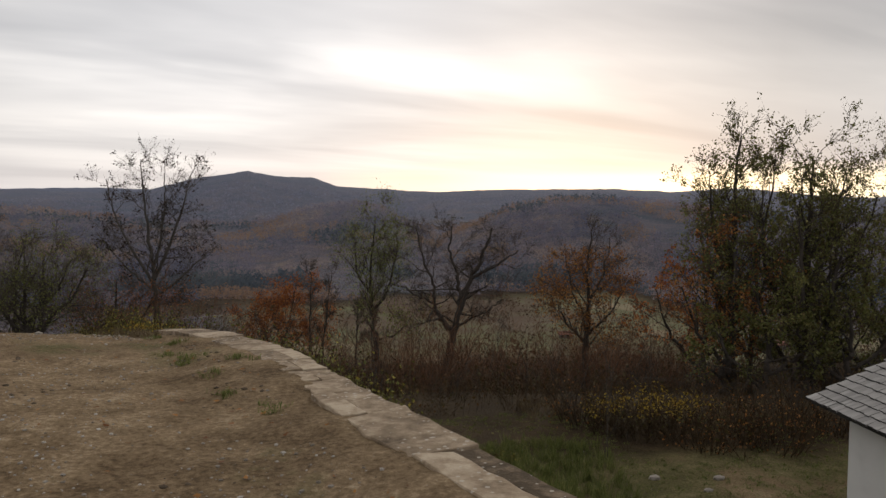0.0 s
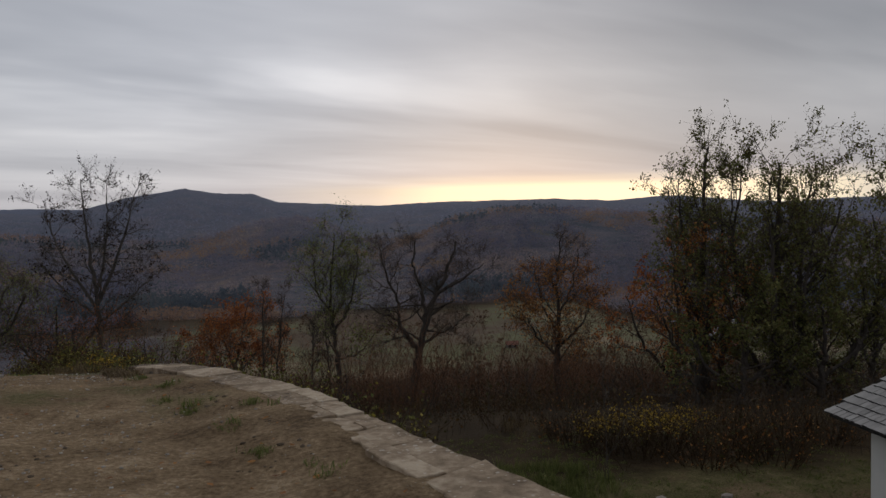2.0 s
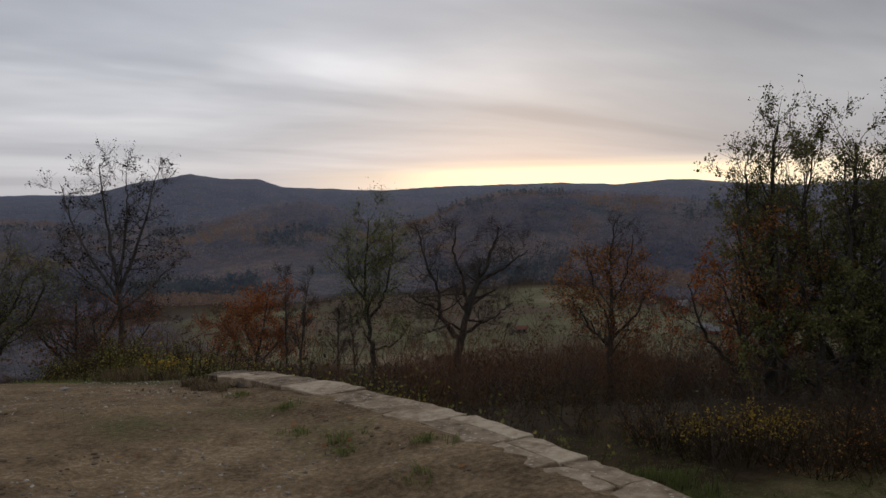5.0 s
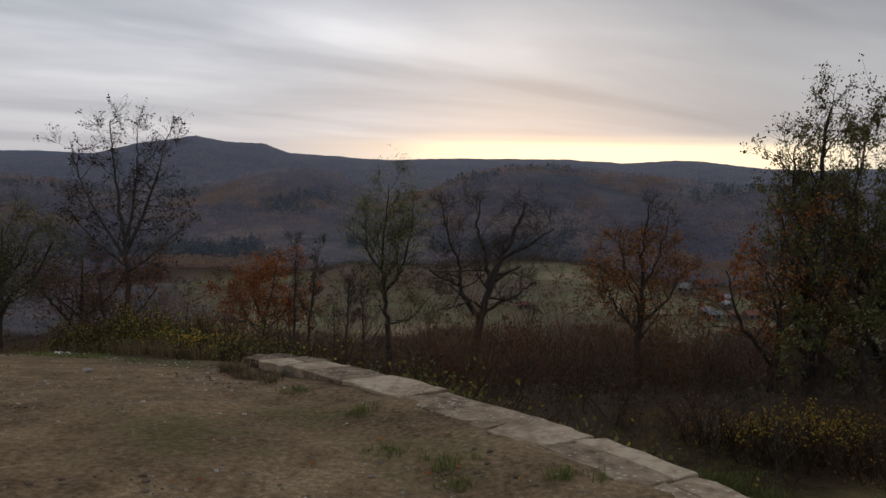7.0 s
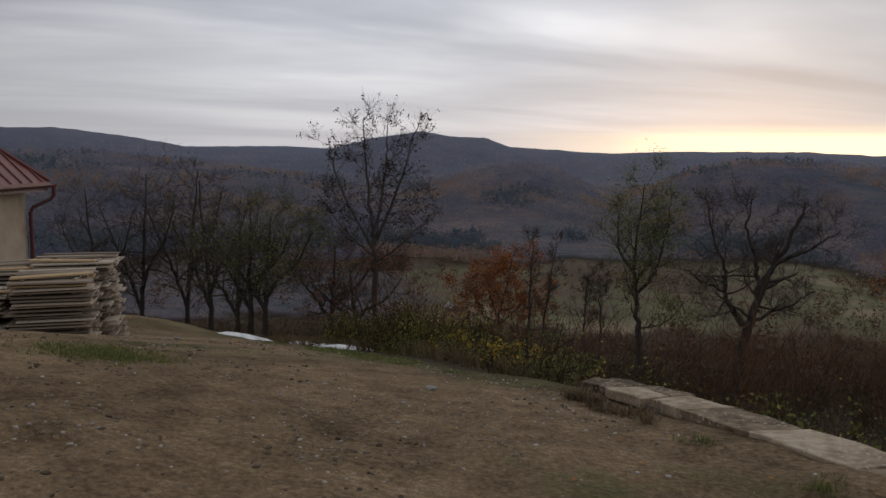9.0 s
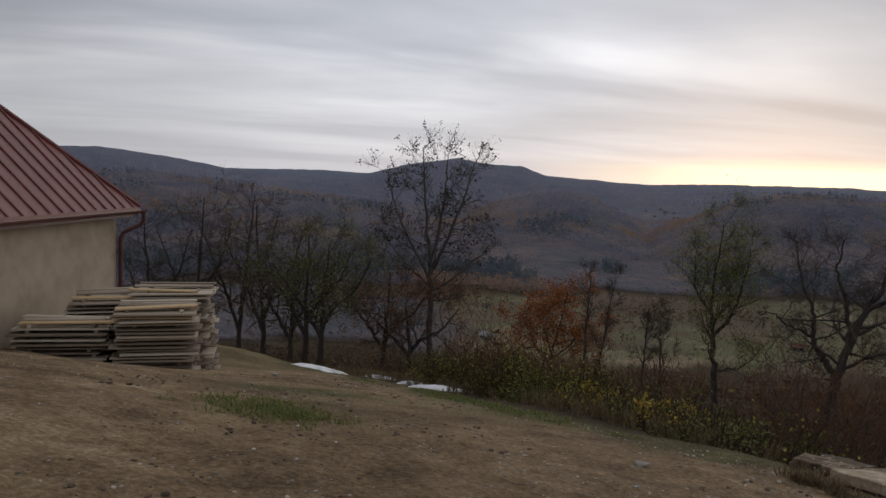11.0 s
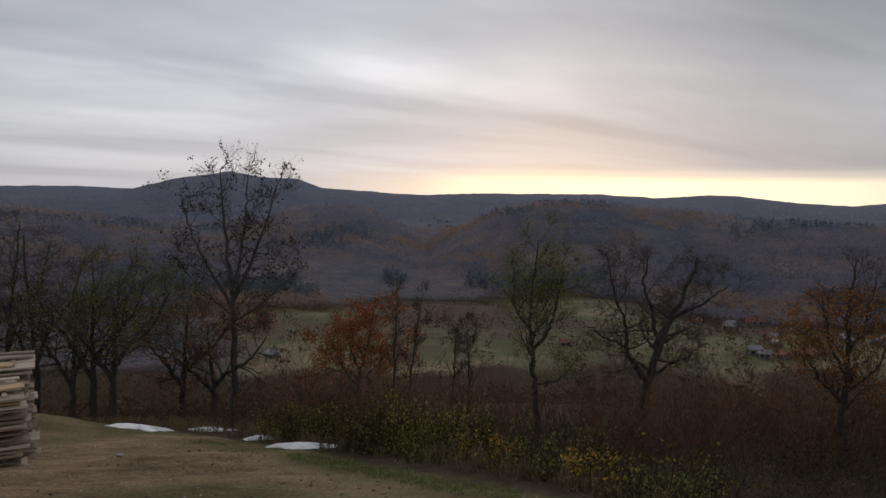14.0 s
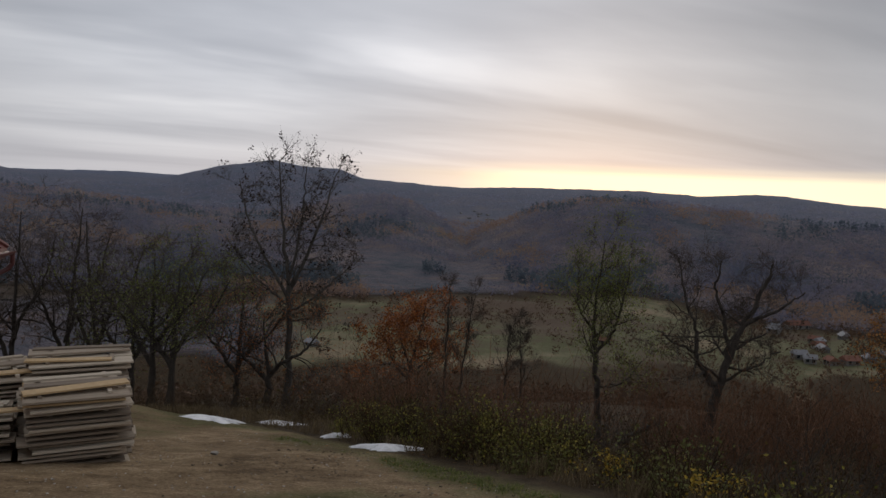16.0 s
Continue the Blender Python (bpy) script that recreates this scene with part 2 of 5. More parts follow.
VILLAGE_WALL = surface("far_house_walls", [(0.3, (0.144, 0.138, 0.129)), (0.7, (0.228, 0.219, 0.204))], 0.5, 0.9, 0.05, random_amount=0.4)


def ground_surface():
    """Bare trodden soil, grass, brushy slope, fields and woods, laid out by the attributes of the sheet; distance haze
    is painted into the woods.
    """
    m = bpy.data.materials.new("hillside_ground")
    m.use_nodes = True
    n = Nodes(m.node_tree)
    at = n.add("ShaderNodeTexCoord").outputs["Object"]

    def weight(name):
        return n.add("ShaderNodeAttribute", attribute_name=name).outputs["Fac"]

    fine, mid, broad = n.noise(at, 22.0, 6.0, 0.7), n.noise(at, 2.3, 6.0, 0.65), n.noise(at, 0.45, 4.0, 0.6)
    soil_value = n.math("ADD", n.math("MULTIPLY", fine, 0.4), n.math("ADD", n.math("MULTIPLY", mid, 0.33), n.math("MULTIPLY", broad, 0.27)))
    soil = n.ramp(soil_value, [(0.36, (0.045, 0.030, 0.0165)), (0.45, (0.145, 0.099, 0.056)), (0.53, (0.25, 0.177, 0.105)), (0.585, (0.36, 0.268, 0.168)), (0.66, (0.5, 0.41, 0.29))])
    stones = n.add("ShaderNodeTexVoronoi", ("Vector", at), ("Scale", 26.0))
    fleck = n.math("LESS_THAN", stones.outputs["Distance"], n.math("MULTIPLY", n.math("SUBTRACT", mid, 0.42), 0.9))
    soil = n.mix(n.math("MULTIPLY", fleck, 0.55), soil, (0.36, 0.315, 0.25, 1))
    turf = n.ramp(soil_value, [(0.36, (0.04, 0.038, 0.016)), (0.48, (0.09, 0.082, 0.034)), (0.56, (0.15, 0.125, 0.06)), (0.64, (0.26, 0.22, 0.125))])
    litter = n.ramp(soil_value, [(0.35, (0.02, 0.014, 0.008)), (0.5, (0.045, 0.031, 0.017)), (0.65, (0.09, 0.06, 0.03))])
    tone = n.noise(at, 0.012, 3.0, 0.5)
    rows = n.noise(at, 0.09, 5.0, 0.65)
    field = n.ramp(n.math("ADD", n.math("MULTIPLY", tone, 0.65), n.math("MULTIPLY", rows, 0.35)),
                   [(0.40, (0.10, 0.07, 0.05)), (0.46, (0.115, 0.095, 0.06)), (0.51, (0.115, 0.115, 0.06)), (0.56, (0.16, 0.145, 0.085)), (0.62, (0.24, 0.185, 0.12))])
    crowns = n.noise(at, 0.07, 6.0, 0.75)
    stands = n.noise(at, 0.012, 7.0, 0.68)
    wood_value = n.math("ADD", n.math("MULTIPLY", crowns, 0.38), n.math("MULTIPLY", stands, 0.62))
    wood = n.ramp(wood_value, [(0.41, (0.07, 0.085, 0.10)), (0.455, (0.11, 0.108, 0.125)), (0.52, (0.15, 0.128, 0.14)), (0.57, (0.19, 0.145, 0.135)), (0.63, (0.28, 0.21, 0.14))])
    clear = n.math("GREATER_THAN", n.noise(at, 0.0075, 3.0, 0.55, 0.6), 0.66)
    wood = n.mix(n.math("MULTIPLY", clear, 0.8), wood, (0.13, 0.112, 0.085, 1))
    # haze of the air painted in: woods blend to pale blue with distance
    wood = n.mix(weight("hill_haze"), wood, (0.165, 0.185, 0.25, 1))
    grassy = n.math("ADD", weight("grass"), n.math("MULTIPLY", n.math("SUBTRACT", mid, 0.5), 1.3), clamp=True)
    colour = n.mix(n.ramp(grassy, [(0.4, 0.0), (0.7, 1.0)]), soil, turf)
    colour = n.mix(weight("slope"), colour, litter)
    colour = n.mix(weight("field"), colour, field)
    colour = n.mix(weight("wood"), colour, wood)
    height = n.math("ADD", n.math("MULTIPLY", fine, 0.35), n.math("ADD", mid, n.math("MULTIPLY", fleck, 0.15)))
    relief = n.add("ShaderNodeBump", ("Strength", 1.0), ("Distance", 0.1), ("Height", height)).outputs[0]
    canopy = n.math("MULTIPLY", n.math("ADD", crowns, n.noise(at, 0.016, 4.0, 0.6)), weight("wood"))
    relief = n.add("ShaderNodeBump", ("Strength", 1.0), ("Distance", 9.0), ("Height", canopy), ("Normal", relief)).outputs[0]
    b = n.add("ShaderNodeBsdfPrincipled", ("Base Color", colour), ("Roughness", 0.97), ("Specular IOR Level", 0.1), ("Normal", relief))
    n.add("ShaderNodeOutputMaterial", (0, b.outputs[0]))
    return m


GROUND = ground_surface()

# ---- the lie of the land ----


def vnoise(x, y, seed=0):
    """Smooth value noise over arrays, -1 to 1."""
    x, y = np.asarray(x, float), np.asarray(y, float)
    xi, yi = np.floor(x).astype(np.int64), np.floor(y).astype(np.int64)
    fx, fy = x - xi, y - yi
    fx, fy = fx * fx * (3 - 2 * fx), fy * fy * (3 - 2 * fy)

    def corner(a, b):
        h = (a * 374761393 + b * 668265263 + seed * 974634773) & 0xFFFFFFFF
        h = ((h ^ (h >> 13)) * 1274126177) & 0xFFFFFFFF
        return ((h ^ (h >> 16)) & 0xFFFF) / 32767.5 - 1

    top = corner(xi, yi) * (1 - fx) + corner(xi + 1, yi) * fx
    low = corner(xi, yi + 1) * (1 - fx) + corner(xi + 1, yi + 1) * fx
    return top * (1 - fy) + low * fy


def fbm(x, y, octaves=4, seed=0):
    return sum(vnoise(x * 2 ** k, y * 2 ** k, seed + k) / 2 ** k for k in range(octaves)) / 1.6


def ease(v):
    v = np.clip(v, 0, 1)
    return v * v * (3 - 2 * v)


def soft(v):
    return np.log1p(np.exp(np.clip(v, -40, 40)))


def wall_x(y):
    """The middle line of the low terrace wall, and the edge of the open ground beyond its end."""
    y = np.asarray(y, float)
    return np.where(y < 12.6, 0.32 - 0.56 * (y - 3.9) + 0.13 * np.exp(-((y - 8.3) / 1.6) ** 2), -4.55 - 0.66 * (y - 12.6) - 0.75 * ease((y - 12.6) / 2.2))


def outside(x, y):
    return (x - wall_x(y)) * 0.865


def yard(x, y):
    """The trodden ground inside the wall."""
    z = -0.265 * 2.5 * soft((y - 11) / 2.5)
    z = z + 0.6 * np.exp(-((x + 19.3) ** 2 + (y - 26.0) ** 2) / 9)
    return z + 0.17 * 1.5 * soft((-x - 4.5) / 1.5) * np.exp(-(np.maximum(y - 5, 0) / 5.8) ** 2 - (np.minimum(y - 5, 0) / 7) ** 2)


RIDGES = (
    # distance, width in front, width behind, crest: degrees of bearing and of elevation
    (3300, 500, 300, ((-70, 0.2), (-40, 0.3), (-28, 0.42), (-24, 0.5), (-20, 0.36), (0, -0.4), (70, -0.4))),
    (2200, 900, 500, ((-80, 1.3), (-60, 1.2), (-42, 1.45), (-38.7, 1.48), (-34, 0.95), (-30.6, 0.35), (-28, 0.3), (-23, 0.1), (-21, 0.2), (-18, 1.08),
                       (-16.5, 1.32), (-14, 1.66), (-12, 1.33), (-9.5, 1.24), (-7.8, 0.64), (-5.2, 0.46), (-0.6, 0.18), (4, 0.37), (12.3, 0.42), (16.3, 0.2),
                       (20, 0.44), (22, 0.36), (26, -0.08), (28.8, -0.2), (31, 0.02), (36, 0.06), (50, 0.4), (80, 0.8))),
    (900, 410, 300, ((-80, -1.5), (-1.5, -4.5), (0.8, -2.9), (2.8, -2.05), (5.3, -0.9), (8.2, -0.45), (12.3, -0.4), (18.2, -0.96), (25.5, -1.55), (31, -1.8), (45, -1.4), (80, -1))),
    (1080, 560, 350, ((-80, -0.6), (-45, -0.4), (-36, -0.2), (-30, -0.9), (-20, -1.9), (-15, -2.3), (-12.8, -2.0), (-10, -1.05), (-6.5, -0.6), (-4.5, -1.05), (-2, -2.3), (1, -3.6), (80, -3.6))),
)
FLOOR = -62.0


def land(x, y):
    """Height of the ground everywhere."""
    x, y = np.asarray(x, float), np.asarray(y, float)
    d = outside(x, y)
    near = yard(x, y) + 0.105 * np.exp(-((d + 0.1) / 0.5) ** 2) * (1 - ease((y - 9.6) / 2.4)) + 0.035 * fbm(x * 0.9, y * 0.9, 3, 5) + 0.03 * fbm(x * 2.6, y * 2.6, 3, 9) * (d < 0)
    below = -1.75 - 2.05 * ease(d / 8) - 0.23 * 2 * soft((y - 20) / 2) + 0.12 * fbm(x * 0.35, y * 0.35, 3, 21)
    w = 0.5 + 6.5 * ease((y - 12.3) / 6)
    z = near + (np.minimum(below, near) - near) * ease((d - 0.1) / w)
    r = np.hypot(x, y)
    bearing = np.degrees(np.arctan2(x, y))
    ahead = ease((110 - np.abs(bearing)) / 50)
    hill = -0.265 * np.maximum(r - 45, 0) * 1.02
    far = np.maximum(-8.2 * ahead + hill, FLOOR) + 1.5 * fbm(x / 30, y / 30, 4, 31) * ease((r - 45) / 60) * (1 + (r > 400))
    z = z + (far - z) * ease((r - 38) / 26)
    for distance, front, back, crest in RIDGES:
        a, e = zip(*crest)
        top = 1.7 + distance * np.tan(np.radians(np.interp(bearing, a, e)))
        s = np.where(r < distance, ease((r - distance + front) / front), 1 - 0.65 * ease((r - distance) / back))
        rough = ((0.5 - np.abs(fbm(x / 300, y / 300, 4, 47))) * 0.38 - 0.1 + fbm(x / 120, y / 120, 4, 53) * 0.08) * (top - FLOOR) * np.clip((1 - s) * 1.4, 0.0, 1) * s
        crown = 2.2 * fbm(x / 25, y / 25, 3, 61) * s
        z = np.maximum(z, FLOOR + (top - FLOOR) * s + rough + crown - 3 * (s <= 0))
    return z


def height(x, y):
    return float(land(np.array([x]), np.array([y]))[0])


def mesh_of(name, verts, faces, material, smooth=False):
    me = bpy.data.meshes.new(name)
    me.from_pydata([tuple(v) for v in verts] if not isinstance(verts, np.ndarray) else verts.tolist(), [], faces if isinstance(faces, list) else faces.tolist())
    me.materials.append(material)
    if smooth:
        me.shade_smooth()
    return me


def build_ground():
    cx, cy = -4.0, 3.0
    angles = np.radians(np.concatenate([np.arange(-68, 58, 0.34), np.arange(58, 292, 2.0)]))
    radii = np.concatenate([[0.0], 0.35 * 1.028 ** np.arange(0, 350)])
    radii = radii[radii < 4790]
    A, R = np.meshgrid(angles, radii[1:])
    X, Y = cx + R * np.sin(A), cy + R * np.cos(A)
    Z = land(X, Y)
    rows, cols = A.shape
    verts = np.concatenate([[[cx, cy, height(cx, cy)]], np.stack([X, Y, Z], -1).reshape(-1, 3)])
    i, j = np.meshgrid(np.arange(rows - 1), np.arange(cols), indexing="ij")
    k = (j + 1) % cols
    quads = np.stack([1 + i * cols + j, 1 + (i + 1) * cols + j, 1 + (i + 1) * cols + k, 1 + i * cols + k], -1).reshape(-1, 4)[:, ::-1]
    faces = quads.tolist() + [[0, 1 + (c + 1) % cols, 1 + c] for c in range(cols)]
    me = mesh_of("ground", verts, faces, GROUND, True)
    x, y, z = verts.T
    r = np.hypot(x, y)
    d = outside(x, y)
    patches = fbm(x * 0.45, y * 0.45, 4, 71)
    along = np.exp(-((d + 0.75) / 0.45) ** 2) * (y < 13.2)
    grass = np.clip(0.25 + 0.5 * patches + 0.22 * along * (patches > -0.25) + 0.55 * ease((d + 2.2) / 2.2) * (y > 12.4) + 0.5 * ease((y - 24) / 4), 0, 1)
    grass = np.clip(grass + 0.12 * np.exp(-((x + 18) ** 2 + (y - 24) ** 2) / 14) + 0.7 * np.exp(-((x + 10.5) ** 2 + (y - 14.3) ** 2) / 1.2), 0, 1)
    grass = np.where((d > 0.3) & (y < 21), np.clip(0.62 + 0.9 * fbm(x * 0.35, y * 0.35, 3, 77), 0, 1), grass)
    slope = np.maximum(ease((d + 0.5 + 0.5 * patches) / 0.9) * (y > 12.9) * np.where(y < 18, 1 - ease((d - 3.0) / 2), 1), ease((y - 15.5 - 0.8 * fbm(x * 0.5, y * 0.5, 3, 79)) / 1.5) * (d > 0.2))
    slope = np.maximum(slope, ease((r - 34) / 10))
    field = ease((r - 300 - 110 * fbm(x / 70, y / 70, 3, 85)) / 16) * (1 - ease((r - 430 - 60 * fbm(x / 90, y / 90, 3, 83)) / 40))
    wood = ease((r - 470 - 60 * fbm(x / 90, y / 90, 3, 83)) / 40)
    side = ease((np.degrees(np.arctan2(x, y)) + 19 + 4 * fbm(x / 80, y / 80, 3, 89)) / 5)
    wood = np.maximum(wood, field * (1 - side))
    field = field * side
    # the last weight grows with distance and paints haze onto the hills
    for name, values in (("grass", grass), ("slope", slope), ("field", field), ("wood", wood), ("hill_haze", np.clip((r - 250) / 2300, 0.1, 0.8) + 0.2 * (r > 2750))):
        me.attributes.new(name, "FLOAT", "POINT").data.foreach_set("value", np.asarray(values, np.float32))
    return tagged(new("ground", me), "trodden brown hilltop soil falling to a wooded valley", "ground", kind="structure")


build_ground()

# ---- builders ----


def part(name, data, material, parent, label="", kind=""):
    """One mesh object under a thing or a part, from a bmesh, a mesh or (vertices, faces)."""
    if isinstance(data, bmesh.types.BMesh):
        me = bpy.data.meshes.new(name)
        data.to_mesh(me)
        data.free()
        me.materials.append(material)
    elif isinstance(data, bpy.types.Mesh):
        me = data
    else:
        me = mesh_of(name, data[0], data[1], material)
    ob = new(name, me)
    ob.parent = parent
    return tagged(ob, label, kind=kind)


def thing(name, m, label, category, group="", kind=""):
    ob = new(name)
    ob.empty_display_size = 0.2
    ob.matrix_basis = m
    return tagged(ob, label, category, group, kind)


def box(size, at=(0, 0, 0), bevel=0.0, jitter=0.0, rng=None):
    bm = bmesh.new()
    bmesh.ops.create_cube(bm, size=1, matrix=Matrix.Translation(at) @ Matrix.Diagonal((*size, 1)))
    if jitter:
        for v in bm.verts:
            v.co += Vector([rng.uniform(-jitter, jitter) for _ in range(3)])
    if bevel:
        bmesh.ops.bevel(bm, geom=bm.edges[:], offset=bevel, segments=1, affect="EDGES")
    return bm


def tube(points, radii, sides):
    """A tapered tube along a line of points: vertices and faces."""
    P = np.asarray(points, float)
    R = np.asarray(radii, float)
    T = np.gradient(P, axis=0)
    T /= np.linalg.norm(T, axis=1)[:, None] + 1e-9
    ref = np.array([0.31, 0.92, 0.23]) if abs(T[0][1]) < 0.8 else np.array([0.9, 0.1, 0.4])
    U = np.cross(T, ref)
    U /= np.linalg.norm(U, axis=1)[:, None] + 1e-9
    W = np.cross(T, U)
    a = np.arange(sides) * 2 * np.pi / sides
    ring = np.cos(a)[None, :, None] * U[:, None, :] + np.sin(a)[None, :, None] * W[:, None, :]
    V = (P[:, None, :] + ring * R[:, None, None]).reshape(-1, 3)
    n = len(P)
    i, j = np.meshgrid(np.arange(n - 1), np.arange(sides), indexing="ij")
    k = (j + 1) % sides
    F = np.stack([i * sides + j, i * sides + k, (i + 1) * sides + k, (i + 1) * sides + j], -1).reshape(-1, 4)
    return V, F


def joined(pieces):
    V, F, at = [], [], 0
    for v, f in pieces:
        V.append(v)
        F.append(f + at)
        at += len(v)
    if not V:
        return np.zeros((0, 3)), []
    if len({f.shape[1] for f in F}) == 1:
        return np.concatenate(V), np.concatenate(F)
    return np.concatenate(V), [row for f in F for row in f.tolist()]


def rot_z(V, a):
    c, s = math.cos(a), math.sin(a)
    return np.stack([V[:, 0] * c - V[:, 1] * s, V[:, 0] * s + V[:, 1] * c, V[:, 2]], 1)


def leaves(points, size, rng, spread=0.05, droop=0.3):
    """Folded four-cornered leaves scattered about the given points."""
    P = np.asarray(points, float)
    n = len(P)
    P = P + rng.normal(0, spread, (n, 3))
    a = rng.normal(0, 1, (n, 3))
    a[:, 2] -= droop
    a /= np.linalg.norm(a, axis=1)[:, None]
    b = np.cross(a, rng.normal(0, 1, (n, 3)))
    b /= np.linalg.norm(b, axis=1)[:, None]
    c = np.cross(a, b)
    s = (size * rng.uniform(0.6, 1.3, n))[:, None]
    V = np.stack([P, P + a * s * 0.5 + b * s * 0.33 + c * s * 0.08, P + a * s, P + a * s * 0.5 - b * s * 0.33 + c * s * 0.08], 1).reshape(-1, 3)
    return V, np.arange(4 * n).reshape(-1, 4)


def grow(rng, start, way, length, radius, wobble, lift, seg, tip=0.25):
    n = max(3, int(length / seg))
    step = length / n
    pts, rad, d, p = [start], [radius], way / np.linalg.norm(way), start
    for i in range(n):
        d = d + rng.normal(0, wobble, 3) + np.array([0, 0, lift])
        d /= np.linalg.norm(d)
        p = p + d * step
        pts.append(p)
        rad.append(radius * (1 - (1 - tip) * (i + 1) / n))
    return np.array(pts), np.array(rad)


def spray(rng, lines, number, length, thin):
    """Straight fine twigs set along the given lines: vertices, faces and the twigs' tips."""
    P = np.concatenate([q[1:] for q in lines])
    T = np.concatenate([q[1:] - q[:-1] for q in lines])
    pick = rng.integers(0, len(P), number)
    P, T = P[pick], T[pick] / (np.linalg.norm(T[pick], axis=1)[:, None] + 1e-9)
    D = T * 0.9 + rng.normal(0, 0.45, (number, 3)) + np.array([0, 0, 0.12])
    D /= np.linalg.norm(D, axis=1)[:, None]
    L = (length * rng.uniform(0.45, 1.3, number))[:, None]
    U = np.cross(D, rng.normal(0, 1, (number, 3)))
    U /= np.linalg.norm(U, axis=1)[:, None]
    W = np.cross(D, U)
    rings = []
    for base, r in ((P, thin), (P + D * L, thin * 0.45)):
        for a in (0.0, 2.094, 4.189):
            rings.append(base + (U * math.cos(a) + W * math.sin(a)) * r)
    V = np.stack(rings, 1).reshape(-1, 3)
    o = np.arange(number)[:, None] * 6
    F = np.concatenate([o + np.array(q) for q in ((0, 1, 4, 3), (1, 2, 5, 4), (2, 0, 3, 5))])
    return (V, F), P + D * L


def tree(name, label, at, stems, rng_seed, reach=2.0, per_metre=2.2, angle=50, twigs=(5, 5, 3), lift=0.06, wobble=0.12, bare_to=0.3,
         bark=None, leaf=None, leaf_size=0.1, leaf_count=0, leaf_low=-1e9, leaf_high=1e9, spread=0.06, category="tree", thin=0.008, sub=0.55, group="", top=None, tips=False, taper=0.45, rise=0.25, haze=0, haze_length=0.45, haze_thin=0.005, clump=1, twig=None):
    """A tree: stems given as lines of points from its foot (each with its radius), limbs, twigs and leaves grown from them."""
    rng = np.random.default_rng(rng_seed)
    ob = thing(name, pose(at[0], at[1], height(*at)), label, category, group)
    bark = bark or BARK
    if top is not None:
        k = (top - height(*at) - rise * reach) / max(p[2] for s in stems for p in s[0])
        stems = [([(x, y, z * k) for x, y, z in line], a, b) for line, a, b in stems]
        leaf_low, leaf_high = leaf_low * k, leaf_high * k
    limbs, fine, ends = [], [], []
    for index, (line, r0, r1) in enumerate(stems):
        ctrl = np.array(line, float)
        t = np.linspace(0, len(ctrl) - 1, max(8, 5 * len(ctrl)))
        pts = np.stack([np.interp(t, np.arange(len(ctrl)), ctrl[:, k]) for k in range(3)], 1)
        for _ in range(2):
            pts[1:-1] = (pts[:-2] + 2 * pts[1:-1] + pts[2:]) / 4
        pts[1:] += rng.normal(0, 0.035, (len(pts) - 1, 3))
        rad = np.linspace(r0, r1, len(pts)) * (1 + rng.normal(0, 0.05, len(pts)))
        if line[0][2] <= 0.01:
            pts[0][2] -= 0.4
            rad[0] *= 1.5
            rad[1] *= 1.15
        part("trunk" if index == 0 else "stem", tube(pts, rad, 9), bark, ob)
        seglen = np.linalg.norm(np.diff(pts, axis=0), axis=1)
        total = seglen.sum()
        cum = np.concatenate([[0], np.cumsum(seglen)]) / total
        low = bare_to if index == 0 else 0.12
        count = max(4, int(total * (1 - low) * per_metre))
        for k in range(count):
            f = low + (1 - low) * (k + rng.uniform(0, 0.9)) / count
            p = np.array([np.interp(f, cum, pts[:, c]) for c in range(3)])
            i = min(int(np.searchsorted(cum, f)), len(pts) - 1)
            axis = pts[i] - pts[i - 1]
            axis /= np.linalg.norm(axis)
            out = np.cross(axis, rng.normal(0, 1, 3))
            out /= np.linalg.norm(out)
            an = radians(angle * rng.uniform(0.7, 1.25))
            way = axis * math.cos(an) + out * math.sin(an)
            L = reach * rng.uniform(0.55, 1.1) * (1 - taper * max(0, (f - low) / (1 - low)) ** 1.5)
            rr = max(0.012, np.interp(f, cum, rad) * rng.uniform(0.35, 0.6))
            limb, lr = grow(rng, p, way, L, rr, wobble, lift, 0.25)
            limbs.append((limb, lr))
            level = [(limb, lr, L)]
            for depth, number in enumerate(twigs):
                nxt = []
                for line2, rad2, L2 in level:
                    m = len(line2)
                    for q in range(number):
                        g = rng.uniform(0.2, 1.0)
                        j = min(m - 1, max(1, int(g * (m - 1) + 0.5)))
                        ax = line2[j] - line2[j - 1]
                        ax /= np.linalg.norm(ax)
                        o = np.cross(ax, rng.normal(0, 1, 3))
                        o /= np.linalg.norm(o)
                        aa = radians(rng.uniform(25, 60))
                        l3 = L2 * sub * rng.uniform(0.55, 1.15)
                        child, cr = grow(rng, line2[j], ax * math.cos(aa) + o * math.sin(aa), l3, max(thin, rad2[j] * 0.55), wobble * 1.2, lift, max(0.12, l3 / 4), 0.4)
                        nxt.append((child, cr, l3))
                        fine.append((child, cr, depth))
                level = nxt
            ends.extend(c for c, _, _ in level)
    for k, (line, rad) in enumerate(limbs):
        if rad[0] > 0.022:
            part("limb", tube(line, rad, 5), bark, ob)
        else:
            fine.append((line, rad, 0))
    mass = [tube(l, r, 3 if d > 0 else 4) for l, r, d in fine]
    pool = np.concatenate([e[-1:] if tips else e[1:] for e in ends])
    if haze:
        extra, points = spray(rng, ends, haze, haze_length, haze_thin)
        mass.append(extra)
        pool = np.concatenate([pool, points])
    part("twig_mass", joined(mass), twig or TWIG, ob, "fine bare twigs", "stuff")
